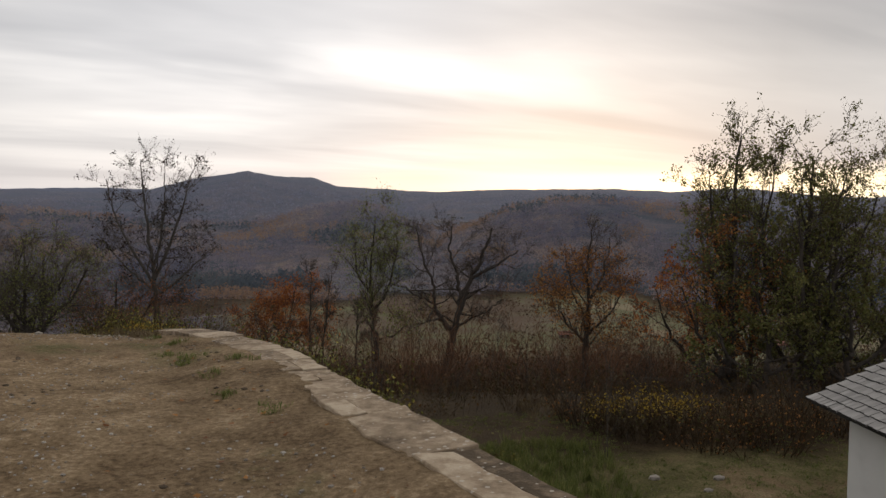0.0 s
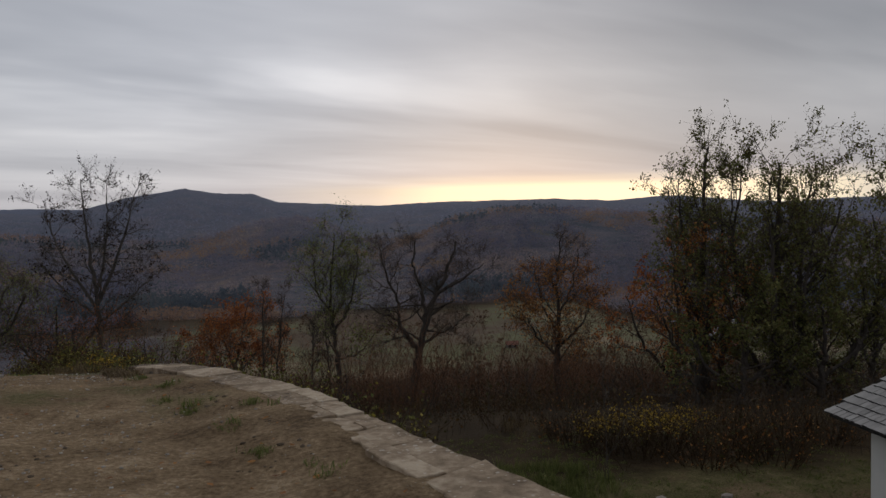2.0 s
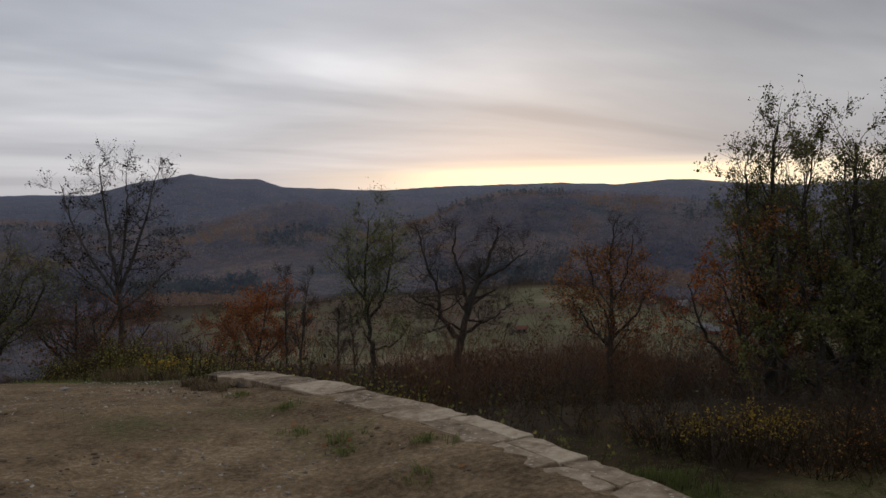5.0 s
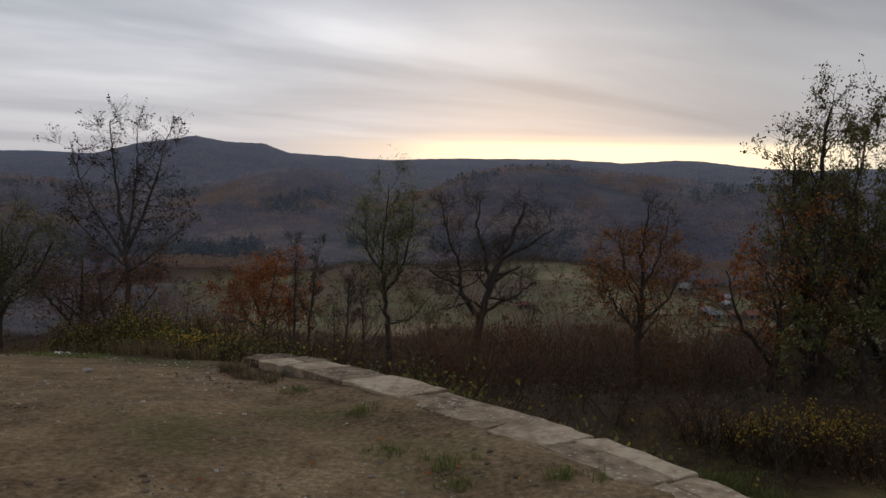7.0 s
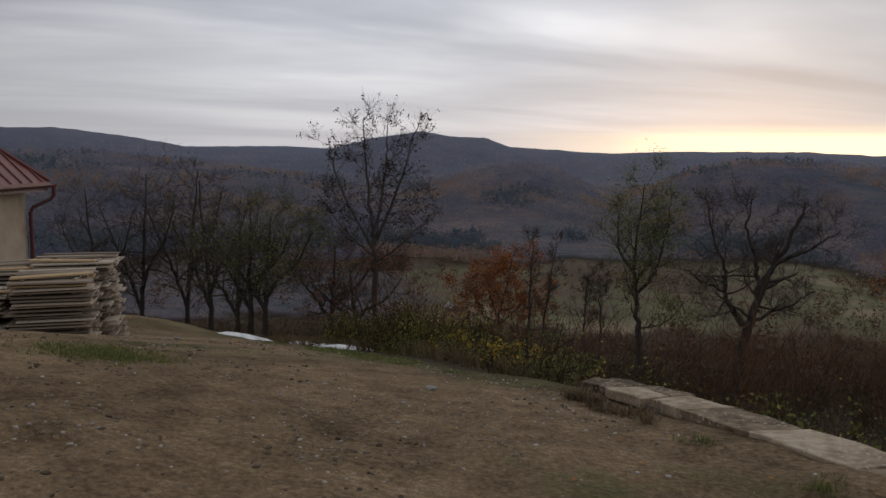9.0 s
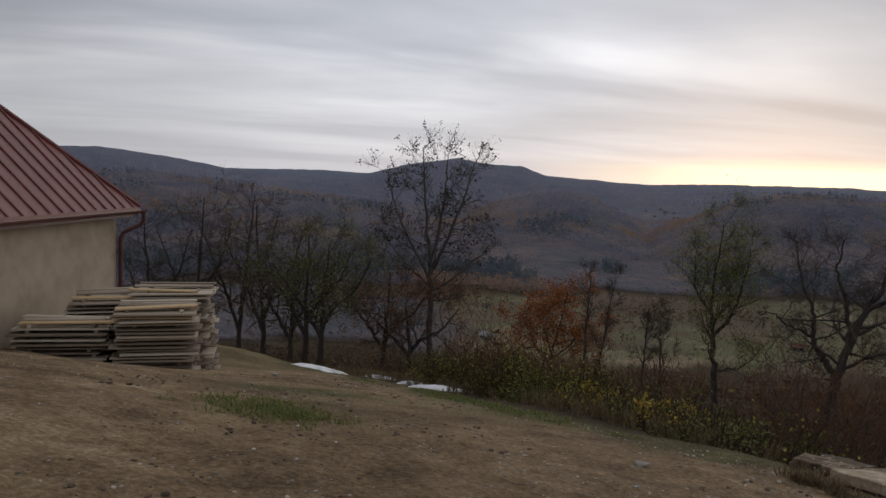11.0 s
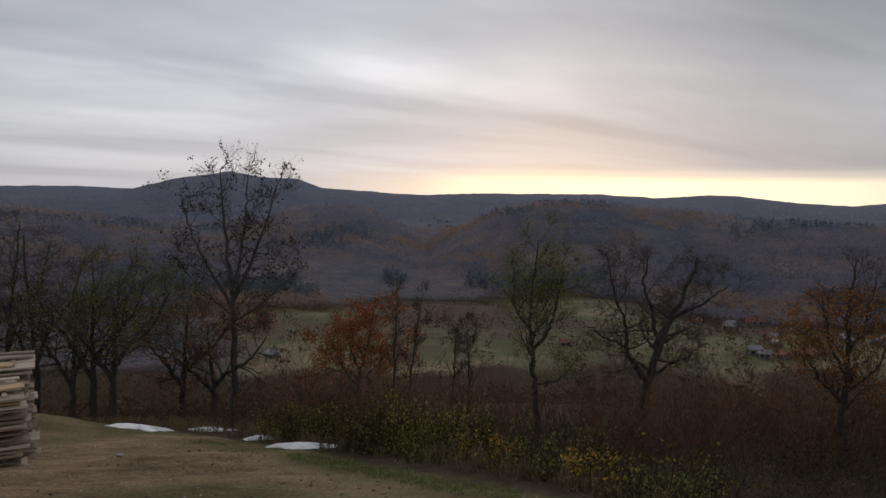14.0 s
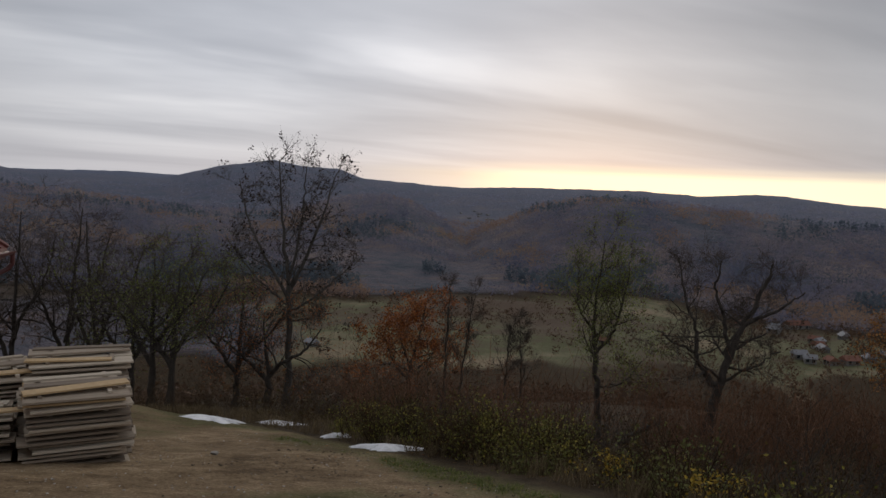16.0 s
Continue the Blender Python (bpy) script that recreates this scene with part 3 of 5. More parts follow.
    if leaf_count:
        pool = pool[(pool[:, 2] > leaf_low) & (pool[:, 2] < leaf_high)]
        pick = np.repeat(pool[rng.integers(0, len(pool), leaf_count // clump)], clump, axis=0)
        part("foliage", leaves(pick, leaf_size, rng, spread), leaf, ob, kind="stuff")
    return ob


def scatter(templates, xs, ys, rng, scale, lean=0.12, sink=0.05):
    """Copies of small shapes set on the ground, joined into one vertex and face list."""
    zs = land(xs, ys)
    pieces = []
    for x, y, z in zip(xs, ys, zs):
        v, f = templates[rng.integers(0, len(templates))]
        s = rng.uniform(*scale)
        v = rot_z(v * s, rng.uniform(0, 6.28))
        v = v + np.array([x, y, z - sink]) + np.stack([v[:, 2] * rng.normal(0, lean), v[:, 2] * rng.normal(0, lean), np.zeros(len(v))], 1)
        pieces.append((v, f))
    return joined(pieces)


def stuff(name, label, category, data, material):
    return tagged(new(name, mesh_of(name, data[0], data[1], material)), label, category, kind="stuff")


# ---- the terrace wall ----


def build_wall():
    rng = random.Random(11)
    wall = thing("wall_terrace", pose(0, 0, 0), "low terrace wall capped with worn limestone slabs", "wall", kind="structure")
    line = [(float(wall_x(y)), y) for y in np.arange(-7.0, 12.95, 0.3)]

    def top(y):
        return float(yard(wall_x(y), y)) + 0.12

    rows = []
    for x, y in line:
        rows.append([(x - 0.08, y - 0.05, top(y) - 0.06), (x + 0.29, y + 0.15, top(y) - 0.06), (x + 0.40, y + 0.2, top(y) - 2.6), (x - 0.08, y - 0.05, top(y) - 2.6)])
    V = np.array(rows).reshape(-1, 3)
    F = [[4 * i + a, 4 * i + b, 4 * i + 4 + b, 4 * i + 4 + a] for i in range(len(rows) - 1) for a, b in ((0, 1), (1, 2), (2, 3), (3, 0))]
    n = 4 * len(rows)
    F += [[0, 3, 2, 1], [n - 4, n - 3, n - 2, n - 1]]
    part("masonry", (V, F), RUBBLE, wall, "rubble wall core")
    # rubble stones of the outer face
    stone = box((0.34, 0.16, 0.2), bevel=0.03, jitter=0.02, rng=rng)
    me = bpy.data.meshes.new("stone")
    stone.to_mesh(me)
    stone.free()
    me.materials.append(RUBBLE)
    for k in range(150):
        y = rng.uniform(2.5, 12.6)
        ob = part("stone", me, RUBBLE, wall)
        ob.matrix_basis = pose(float(wall_x(y)) + 0.3, y + 0.15, top(y) - 0.22 - 0.2 * rng.randint(0, 5), 0, rng.uniform(-4, 4), 119 + rng.uniform(-6, 6)) @ Matrix.Diagonal((rng.uniform(0.7, 1.3), 1, rng.uniform(0.75, 1.05), 1))
    # cap slabs, each with its own broken outline
    y = -6.8
    while y < 12.7:
        step = rng.uniform(0.42, 0.95)
        y1 = min(y + step, 12.95)
        split = rng.random() < 0.35
        lanes = ((-0.09 + rng.uniform(-0.04, 0.05), rng.uniform(0.04, 0.16)), (0.06, 0.33)) if split else ((-0.09 + rng.uniform(-0.06, 0.06), 0.33 + rng.uniform(-0.04, 0.03)),)
        if split:
            lanes = (lanes[0], (lanes[0][1] + 0.008, 0.33 + rng.uniform(-0.04, 0.03)))
        skew = rng.uniform(-0.06, 0.06)
        for a, b in lanes:
            outline = []
            for f in np.linspace(0, 1, 6):
                outline.append((a + rng.uniform(-0.022, 0.022) * (a < -0.05), y + 0.006 + (y1 - y - 0.012) * f - skew * (f > 0.5)))
            for f in np.linspace(1, 0, 6):
                outline.append((b + rng.uniform(-0.02, 0.02) * (b > 0.1), y + 0.006 + (y1 - y - 0.012) * f + skew * (f > 0.5)))
            lift, tilt_s, tilt_c = rng.uniform(-0.012, 0.008), rng.uniform(-0.012, 0.012), rng.uniform(-0.03, 0.03)
            rings = []
            for inset, dz in ((0.0, -0.09), (0.001, -0.008), (0.007, 0.0)):
                ring = []
                ca, cy = (a + b) / 2, (y + y1) / 2
                for u, v in outline:
                    u2, v2 = u - math.copysign(inset, u - ca), v - math.copysign(inset, v - cy)
                    ring.append((float(wall_x(v2)) + u2 * 1.156 * 0.87, v2 + u2 * 0.5, top(v2) + dz + lift + tilt_c * (u - ca) + tilt_s * (v - cy) + (rng.uniform(-0.003, 0.003) if dz == 0 else 0)))
                rings.append(ring)
            V = [p for ring in rings for p in ring]
            m = len(outline)
            F = [[i * m + j, i * m + (j + 1) % m, (i + 1) * m + (j + 1) % m, (i + 1) * m + j] for i in range(2) for j in range(m)]
            F = [f[::-1] for f in F] + [[2 * m + j for j in range(m)][::-1], list(range(m))]
            part("slab", (V, F), STONE, wall)
        y = y1


build_wall()

# ---- the plastered house with the red sheet roof ----


def build_house():
    rng = random.Random(5)
    u, v = Vector((0.226, -0.974, 0)), Vector((-0.974, -0.226, 0))
    m = Matrix(((u.x, v.x, 0, -18.14), (u.y, v.y, 0, 21.47), (0, 0, 1, 0), (0, 0, 0, 1)))
    house = thing("house", m, "cream plastered house with a red sheet metal roof", "house")
    L, W, E, P = 11.0, 8.6, 0.94, 1.0
    H = W / 2 * P
    part("wall", box((L - 0.8, W - 0.8, 4.6), (L / 2, W / 2, E - 0.06 - 2.3), 0.01), PLASTER, house)
    plinth = box((L - 0.74, W - 0.74, 1.6), (L / 2, W / 2, -3.2), 0.02)
    part("plinth", plinth, RUBBLE, house)
    t = 0.05
    V = [(0, 0, E), (L, 0, E), (L, W, E), (0, W, E), (W / 2, W / 2, E + H), (L - W / 2, W / 2, E + H)]
    V += [(x, y, z - t) for x, y, z in V]
    F = [[0, 1, 5, 4], [1, 2, 5], [2, 3, 4, 5], [3, 0, 4]]
    F += [[i + 6 for i in f][::-1] for f in F] + [[a, a + 6, b + 6, b] for a, b in ((0, 1), (1, 2), (2, 3), (3, 0))]
    roof = part("roof", (V, F), RED_METAL, house, "red painted standing seam sheets")
    part("soffit", box((L - 0.1, W - 0.1, 0.03), (L / 2, W / 2, E - 0.085)), FASCIA, house)
    s = math.sqrt(0.5)
    x = 0.35
    while x < L - 0.2:
        run = min(x, L - x, W / 2) * 1.0
        V, F = tube([(x, 0.0, E + 0.02), (x, run, E + 0.02 + run)], [0.022, 0.022], 4)
        part("seam", (V, F), RED_METAL, roof)
        x += 0.46
    for y in np.arange(0.5, W - 0.3, 0.46):
        run = min(y, W - y)
        part("seam", tube([(0, y, E + 0.02), (run, y, E + 0.02 + run)], [0.022, 0.022], 4), RED_METAL, roof)
    for a, b in (((0, 0, E), (W / 2, W / 2, E + H)), ((L, 0, E), (L - W / 2, W / 2, E + H)), ((W / 2, W / 2, E + H), (L - W / 2, W / 2, E + H))):
        part("ridge_cap", tube([(a[0], a[1], a[2] + 0.03), (b[0], b[1], b[2] + 0.03)], [0.05, 0.05], 6), RED_METAL, roof)
    part("fascia", box((L - 0.06, 0.03, 0.16), (L / 2, 0.05, E - 0.13)), RED_DARK, house)
    # half-round gutter
    a = np.linspace(math.pi, 2 * math.pi, 8)
    prof = [(math.cos(q) * 0.075 - 0.06, math.sin(q) * 0.075 + E - 0.06) for q in a] + [(math.cos(q) * 0.066 - 0.06, math.sin(q) * 0.066 + E - 0.06) for q in a[::-1]]
    V = [(xx, yy, zz) for xx in (-0.12, L + 0.1) for yy, zz in prof]
    k = len(prof)
    F = [[j, (j + 1) % k, k + (j + 1) % k, k + j] for j in range(k)] + [list(range(k))[::-1], list(range(k, 2 * k))]
    part("gutter", (V, F), RED_DARK, house, "dark red half-round gutter")
    pipe = [(-0.06, -0.07, E - 0.1), (-0.06, -0.07, E - 0.32), (-0.02, 0.0, E - 0.42), (0.28, 0.28, E - 0.60), (0.33, 0.33, E - 0.72), (0.33, 0.33, -3.2)]
    down = part("downpipe", tube(pipe, [0.05] * 6, 10), RED_DARK, house, "dark red downpipe")
    for z in (0.0, -1.2, -2.4):
        part("bracket", tube([(0.33, 0.33, z), (0.33, 0.33, z - 0.04)], [0.062, 0.062], 10), RED_DARK, down)


build_house()

# ---- the small white hut below the wall ----


def build_hut():
    rng = random.Random(8)
    d, n = Vector((0.09, -0.996, 0)), Vector((0.996, 0.09, 0))
    m = Matrix(((d.x, n.x, 0, 5.94), (d.y, n.y, 0, 12.39), (0, 0, 1, 0), (0, 0, 0, 1)))
    hut = thing("hut", m, "small whitewashed hut with a grey shingle roof", "hut")
    L, half, E = 4.6, 2.4, -1.66
    rise = 0.442
    top = E + half * rise
    part("wall", box((L - 0.85, 2 * half - 0.8, 3.0), (0.45 + (L - 0.85) / 2, half, E - 0.02 - 1.5), 0.012), WHITEWASH, hut)
    gable = [(0.45, 0.42, E - 0.03), (0.45, 2 * half - 0.42, E - 0.03), (0.45, half, top - 0.1), (L - 0.4, 0.42, E - 0.03), (L - 0.4, 2 * half - 0.42, E - 0.03), (L - 0.4, half, top - 0.1)]
    part("gable", (gable, [[0, 2, 1], [3, 4, 5], [0, 1, 4, 3], [0, 3, 5, 2], [1, 2, 5, 4]]), WHITEWASH, hut)
    deck = [(0.02, 0.02, E - 0.02), (L, 0.02, E - 0.02), (L, half, top - 0.02), (0.02, half, top - 0.02), (0.02, 2 * half - 0.02, E - 0.02), (L, 2 * half - 0.02, E - 0.02)]
    deck += [(x, y, z - 0.03) for x, y, z in deck]
    F = [[0, 1, 2, 3], [3, 2, 5, 4]]
    F += [[i + 6 for i in f][::-1] for f in F] + [[0, 6, 7, 1], [1, 7, 8, 2], [2, 8, 11, 5], [5, 11, 10, 4], [4, 10, 9, 3], [3, 9, 6, 0]]
    roof = part("roof", (deck, F), SHINGLE_END, hut, "dark boarding under grey shingles")
    tilt = math.degrees(math.atan(rise))

    def shingle(width):
        bm = box((width, 0.25, 0.03), (0, 0.125, 0), 0.003)
        me = bpy.data.meshes.new("shingle")
        bm.to_mesh(me)
        bm.free()
        me.materials.append(SHINGLE)
        me.materials.append(SHINGLE_END)
        # butt faces near-black: dark end grain plus each row's shadow line, as colour
        for p in me.polygons:
            if p.normal.y < -0.5:
                p.material_index = 1
        return me

    kinds = [shingle(w) for w in (0.118, 0.104, 0.13)]
    rest = []
    for side in (0, 1):
        for row in range(15):
            y = -0.05 + row * 0.165
            x = 0.03 + (row % 2) * 0.05
            while x < L:
                me = kinds[rng.randrange(3)]
                z = E + y * rise + 0.045
                jit = rng.uniform(-0.014, 0.014)
                m4 = pose(x, y + jit, z + rng.uniform(0, 0.006), tilt - 6.0, rng.uniform(-1.5, 1.5), rng.uniform(-1.2, 1.2)) if side == 0 else pose(x, 2 * half - y - jit, z, tilt - 6.0, 0, 180)
                if side == 0 and x < 2.3:
                    part("shingle", me, SHINGLE, roof).matrix_basis = m4
                else:
                    rest.append((np.array([m4 @ v.co for v in me.vertices]), np.array([list(p.vertices) + [p.vertices[-1]] * (4 - len(p.vertices)) for p in me.polygons if len(p.vertices) == 4])))
                x += 0.121
    part("shingle_field", joined(rest), SHINGLE, roof, kind="stuff")
    part("ridge_board", box((L, 0.2, 0.03), (L / 2, half, top + 0.07)), SHINGLE, roof)


build_hut()

# ---- stacked planks ----


def plank_stack(label, corner, turn, width, length, base, top, seed, rows=0.062, fresh=()):
    rng = random.Random(seed)
    stack = thing("plank_stack", pose(corner[0], corner[1], base, 0, 0, turn), label, "plank stack", "stacks of planks by the house")
    z, layer = 0.0, 0
    me = bpy.data.meshes.new("plank")
    bm = box((1, 1, 1), (0.5, 0.5, 0.5), 0.0)
    bm.to_mesh(me)
    bm.free()
    me.materials.append(PLANK)
    pale = me.copy()
    pale.materials[0] = PLANK_FRESH
    rows_deep = max(3, int(length / 0.38))
    while base + z < top:
        t = rng.uniform(0.024, 0.034)
        lean = rng.uniform(-0.07, 0.07)
        for k in range(rows_deep):
            ob = part("plank", pale if layer in fresh else me, PLANK, stack)
            deep = length / rows_deep
            push = rng.uniform(-0.05, 0.05) if k else rng.uniform(-0.1, 0.06)
            ob.matrix_basis = pose(lean + rng.uniform(-0.05, 0.05), k * deep + push, z, rng.uniform(-0.8, 0.8), rng.uniform(-0.5, 0.5), rng.uniform(-1.4, 1.4)) @ Matrix.Diagonal((width * rng.uniform(0.94, 1.03), deep * rng.uniform(0.86, 0.97), t, 1))
        for xx in (0.2, width - 0.3):
            ob = part("spacer", me, PLANK, stack)
            ob.matrix_basis = pose(xx + rng.uniform(-0.08, 0.08), 0.1, z + t, 0, 0, rng.uniform(-2, 2)) @ Matrix.Diagonal((0.06, length * 0.85, rows - t - 0.001, 1))
        z += rows
        layer += 1
    for k in range(3):
        ob = part("plank", me if k else pale, PLANK, stack)
        ob.matrix_basis = pose(rng.uniform(-0.05, 0.08), length * (0.1 + 0.25 * k), z + 0.004 + 0.012 * k, rng.uniform(-0.6, 0.6), rng.uniform(-1.6, 1.6), rng.uniform(-8, 8)) @ Matrix.Diagonal((width * rng.uniform(0.85, 1.05), rng.uniform(0.14, 0.26), 0.026, 1))
    return stack


plank_stack("tall stack of weathered grey-brown planks on bare soil", (-14.80, 16.25), 30.5, 1.32, 1.45, -1.75, -0.60, 3, fresh=(17,))
plank_stack("tall stack of weathered planks behind another stack", (-15.6, 17.7), 27, 1.45, 1.5, -2.45, -0.48, 4)
plank_stack("loose stack of grey planks against the house wall", (-16.35, 17.0), 36, 1.15, 1.7, -1.95, -0.62, 6, rows=0.075)
plank_stack("low stack of long grey boards near the house", (-16.45, 15.75), 27, 1.55, 1.1, -1.62, -0.86, 7, rows=0.085)

# ---- trees ----


def stem(*pts, r=0.15, e=0.03):
    return (list(pts), r, e)


tree("walnut_tree", "tall sparse tree with withered dark leaves", (-19.2, 51.4),
     [stem((0, 0, 0), (0.1, 0, 4), (0, 0, 7.5), (-0.5, 0.2, 11), (-0.7, 0, 15.2), r=0.24, e=0.03),
      stem((0, 0, 7.2), (1.0, 0.3, 9.6), (2.0, 0.2, 12.4), (2.9, 0, 15.2), r=0.13, e=0.02),
      stem((0, 0, 8.0), (0.4, 0.6, 10.5), (0.7, 0.4, 13), (0.9, 0, 14.9), r=0.1, e=0.02),
      stem((0, 0, 6.8), (-1.3, -0.3, 9.2), (-2.6, 0, 11.8), (-3.1, 0.2, 14.0), r=0.11, e=0.02),
      stem((0, 0, 6.0), (1.6, -0.6, 7.0), (3.2, -0.4, 8.6), (4.4, 0, 9.6), r=0.09, e=0.02),
      stem((0, 0, 6.4), (-2.0, 0.6, 7.8), (-4.0, 0.5, 10.4), r=0.09, e=0.02),
      stem((0, 0, 5.4), (1.4, 0.4, 5.6), (2.6, 0.2, 6.0), r=0.06, e=0.02)],
     101, top=4.3, reach=2.1, per_metre=1.8, angle=50, twigs=(4, 4), lift=0.05, bare_to=0.44, bark=BARK_PALE, twig=BARK_PALE, leaf=LEAF_DARK, leaf_size=0.14, leaf_count=2600, clump=5, leaf_low=5.0, thin=0.0125, spread=0.09, tips=True, haze=2600, haze_length=0.75, haze_thin=0.0065)

tree("young_ash_tree", "slender tree with thin yellow-green foliage", (-3.2, 38.0),
     [stem((0, 0, 0), (-0.1, 0, 1.6), (-0.25, 0, 3.4), (-0.35, 0, 5.2), (-0.1, 0, 7.9), r=0.17, e=0.02),
      stem((-0.25, 0, 3.6), (0.5, 0, 4.5), (0.9, 0.1, 6.0), (1.0, 0, 7.2), r=0.08, e=0.015),
      stem((-0.3, 0, 4.3), (-1.0, 0.1, 5.2), (-1.2, 0, 7.0), r=0.07, e=0.015),
      stem((-0.15, 0, 2.2), (0.9, -0.2, 2.5), (1.7, 0, 3.3), r=0.05, e=0.015)],
     102, top=1.0, reach=1.6, per_metre=2.8, angle=50, twigs=(4, 4), lift=0.08, bare_to=0.35, leaf=LEAF_HAZE, leaf_size=0.07, leaf_count=10500, leaf_low=2.6, spread=0.25, thin=0.009, haze=2600, haze_length=0.42, haze_thin=0.004)

tree("oak_tree", "bare gnarled oak leaning on the slope", (0.0, 34.6),
     [stem((0, 0, 0), (0.25, 0, 1.6), (0.55, 0, 3.2), (1.05, 0, 4.8), (1.75, 0, 6.4), (2.2, 0, 7.7), r=0.24, e=0.03),
      stem((0.4, 0, 2.8), (-0.1, -0.1, 3.5), (-0.45, 0, 4.1), (-0.4, 0.1, 5.0), (-0.9, 0, 6.3), (-1.3, 0, 7.9), r=0.13, e=0.02),
      stem((0.75, 0, 4.0), (0.7, 0.3, 5.4), (0.3, 0.4, 6.6), (0.4, 0.2, 7.8), r=0.10, e=0.02),
      stem((1.3, 0, 5.3), (2.4, -0.3, 6.0), (3.4, 0, 6.6), r=0.08, e=0.02),
      stem((0.5, 0, 3.0), (1.6, 0.3, 3.5), (2.7, 0.2, 4.3), r=0.07, e=0.02),
      stem((-0.4, 0, 4.2), (-1.2, 0.1, 4.5), (-1.9, 0, 5.0), r=0.06, e=0.02)],
     103, top=0.8, reach=1.75, per_metre=2.9, angle=58, twigs=(4, 4), lift=0.02, wobble=0.2, bare_to=0.42, thin=0.008, haze=5500, haze_length=0.45, haze_thin=0.0036)

tree("young_oak_tree", "young oak holding orange-brown autumn leaves", (5.7, 30.5),
     [stem((0, 0, 0), (-0.05, 0, 2), (0.05, 0, 4), (0, 0, 6), (0.15, 0, 8.0), r=0.14, e=0.02),
      stem((0, 0, 2.4), (-0.8, 0.2, 3.3), (-1.5, 0, 4.8), r=0.06, e=0.015),
      stem((0, 0, 2.8), (0.9, -0.2, 3.8), (1.6, 0, 5.4), r=0.06, e=0.015),
      stem((0, 0, 3.6), (-0.6, 0, 4.8), (-0.9, 0, 6.6), r=0.05, e=0.015),
      stem((0, 0, 4.2), (0.6, 0.2, 5.4), (0.9, 0, 7.4), r=0.05, e=0.015)],
     104, top=0.8, reach=1.35, per_metre=3.2, angle=52, twigs=(4, 4), lift=0.06, bare_to=0.2, haze=2600, haze_length=0.36, haze_thin=0.004, leaf=LEAF_ORANGE, leaf_size=0.08, leaf_count=6400, leaf_low=1.8, leaf_high=6.9, spread=0.08)

# the big group over the hut
tree("hornbeam_tree", "tall tree thinly leaved in brown and green", (10.4, 27.5),
     [stem((0, 0, 0), (-0.2, 0, 4), (-0.1, 0, 8), (0.0, 0, 12.6), r=0.2, e=0.03),
      stem((-0.1, 0, 5), (-0.7, 0.3, 8), (-1.0, 0, 11), r=0.1, e=0.02),
      stem((0, 0, 3.5), (-0.9, 0, 6), (-1.3, 0, 8.2), r=0.1, e=0.02),
      stem((0, 0, 4.5), (1.0, 0.3, 7.2), (1.3, 0, 11.4), r=0.1, e=0.02)],
     105, top=4.5, taper=0.1, rise=0.6, reach=1.6, per_metre=2.6, angle=46, twigs=(4, 4), haze=2200, clump=2, lift=0.08, bare_to=0.15, leaf=LEAF_GREEN, leaf_size=0.095, leaf_count=8200, leaf_low=2.0, spread=0.055, group="trees above the hut")
tree("hornbeam_tree", "tall tree thinly leaved in dull green", (12.4, 26.4),
     [stem((0, 0, 0), (0.1, 0, 4), (0, 0, 8), (0.15, 0, 12.3), r=0.24, e=0.03),
      stem((0, 0, 5), (0.9, 0.2, 8), (1.3, 0, 11.6), r=0.12, e=0.02),
      stem((0, 0, 3), (-1.3, 0.2, 6.2), (-1.6, 0, 10.9), r=0.12, e=0.02),
      stem((0, 0, 3.6), (1.5, 0.2, 6.5), (2.4, 0, 10.3), r=0.12, e=0.02)],
     106, top=4.0, taper=0.1, rise=0.6, reach=1.85, per_metre=2.6, angle=46, twigs=(4, 4), haze=2200, clump=2, lift=0.08, bare_to=0.15, leaf=LEAF_GREEN, leaf_size=0.095, leaf_count=10500, leaf_low=2.0, spread=0.055, group="trees above the hut")
tree("hornbeam_tree", "leaning tree with dark sparse leaves", (14.2, 26.0),
     [stem((0, 0, 0), (0.8, 0, 3), (1.9, 0, 6.2), (2.8, 0, 10.8), r=0.18, e=0.03),
      stem((0.5, 0, 2.2), (2.2, 0, 4.4), (4.4, 0, 6.6), r=0.12, e=0.02),
      stem((0, 0, 1.6), (-1.5, -0.3, 3.8), (-2.2, 0, 7.4), r=0.1, e=0.02)],
     107, top=2.9, taper=0.1, rise=0.6, reach=1.7, per_metre=2.6, angle=48, twigs=(4, 4), haze=1600, lift=0.07, bare_to=0.15, leaf=LEAF_GREEN, leaf_size=0.11, leaf_count=9000, leaf_low=1.5, spread=0.055, group="trees above the hut")
tree("hornbeam_tree", "lower tree with green and rusty leaves", (9.6, 26.4),
     [stem((0, 0, 0), (0.2, 0, 3), (0.4, 0, 6), (0.2, 0, 8.2), r=0.13, e=0.02),
      stem((0, 0, 1.6), (-0.9, 0, 3.2), (-1.4, 0, 5.4), r=0.08, e=0.02),
      stem((0, 0, 2.2), (1.2, 0.2, 4.2), (1.6, 0, 6.8), r=0.08, e=0.02)],
     108, top=1.3, taper=0.1, rise=0.6, reach=1.4, per_metre=3.0, angle=50, twigs=(4, 4), lift=0.06, bare_to=0.12, leaf=LEAF_ORANGE, leaf_size=0.1, leaf_count=2600, leaf_low=1.0, spread=0.1, group="trees above the hut")
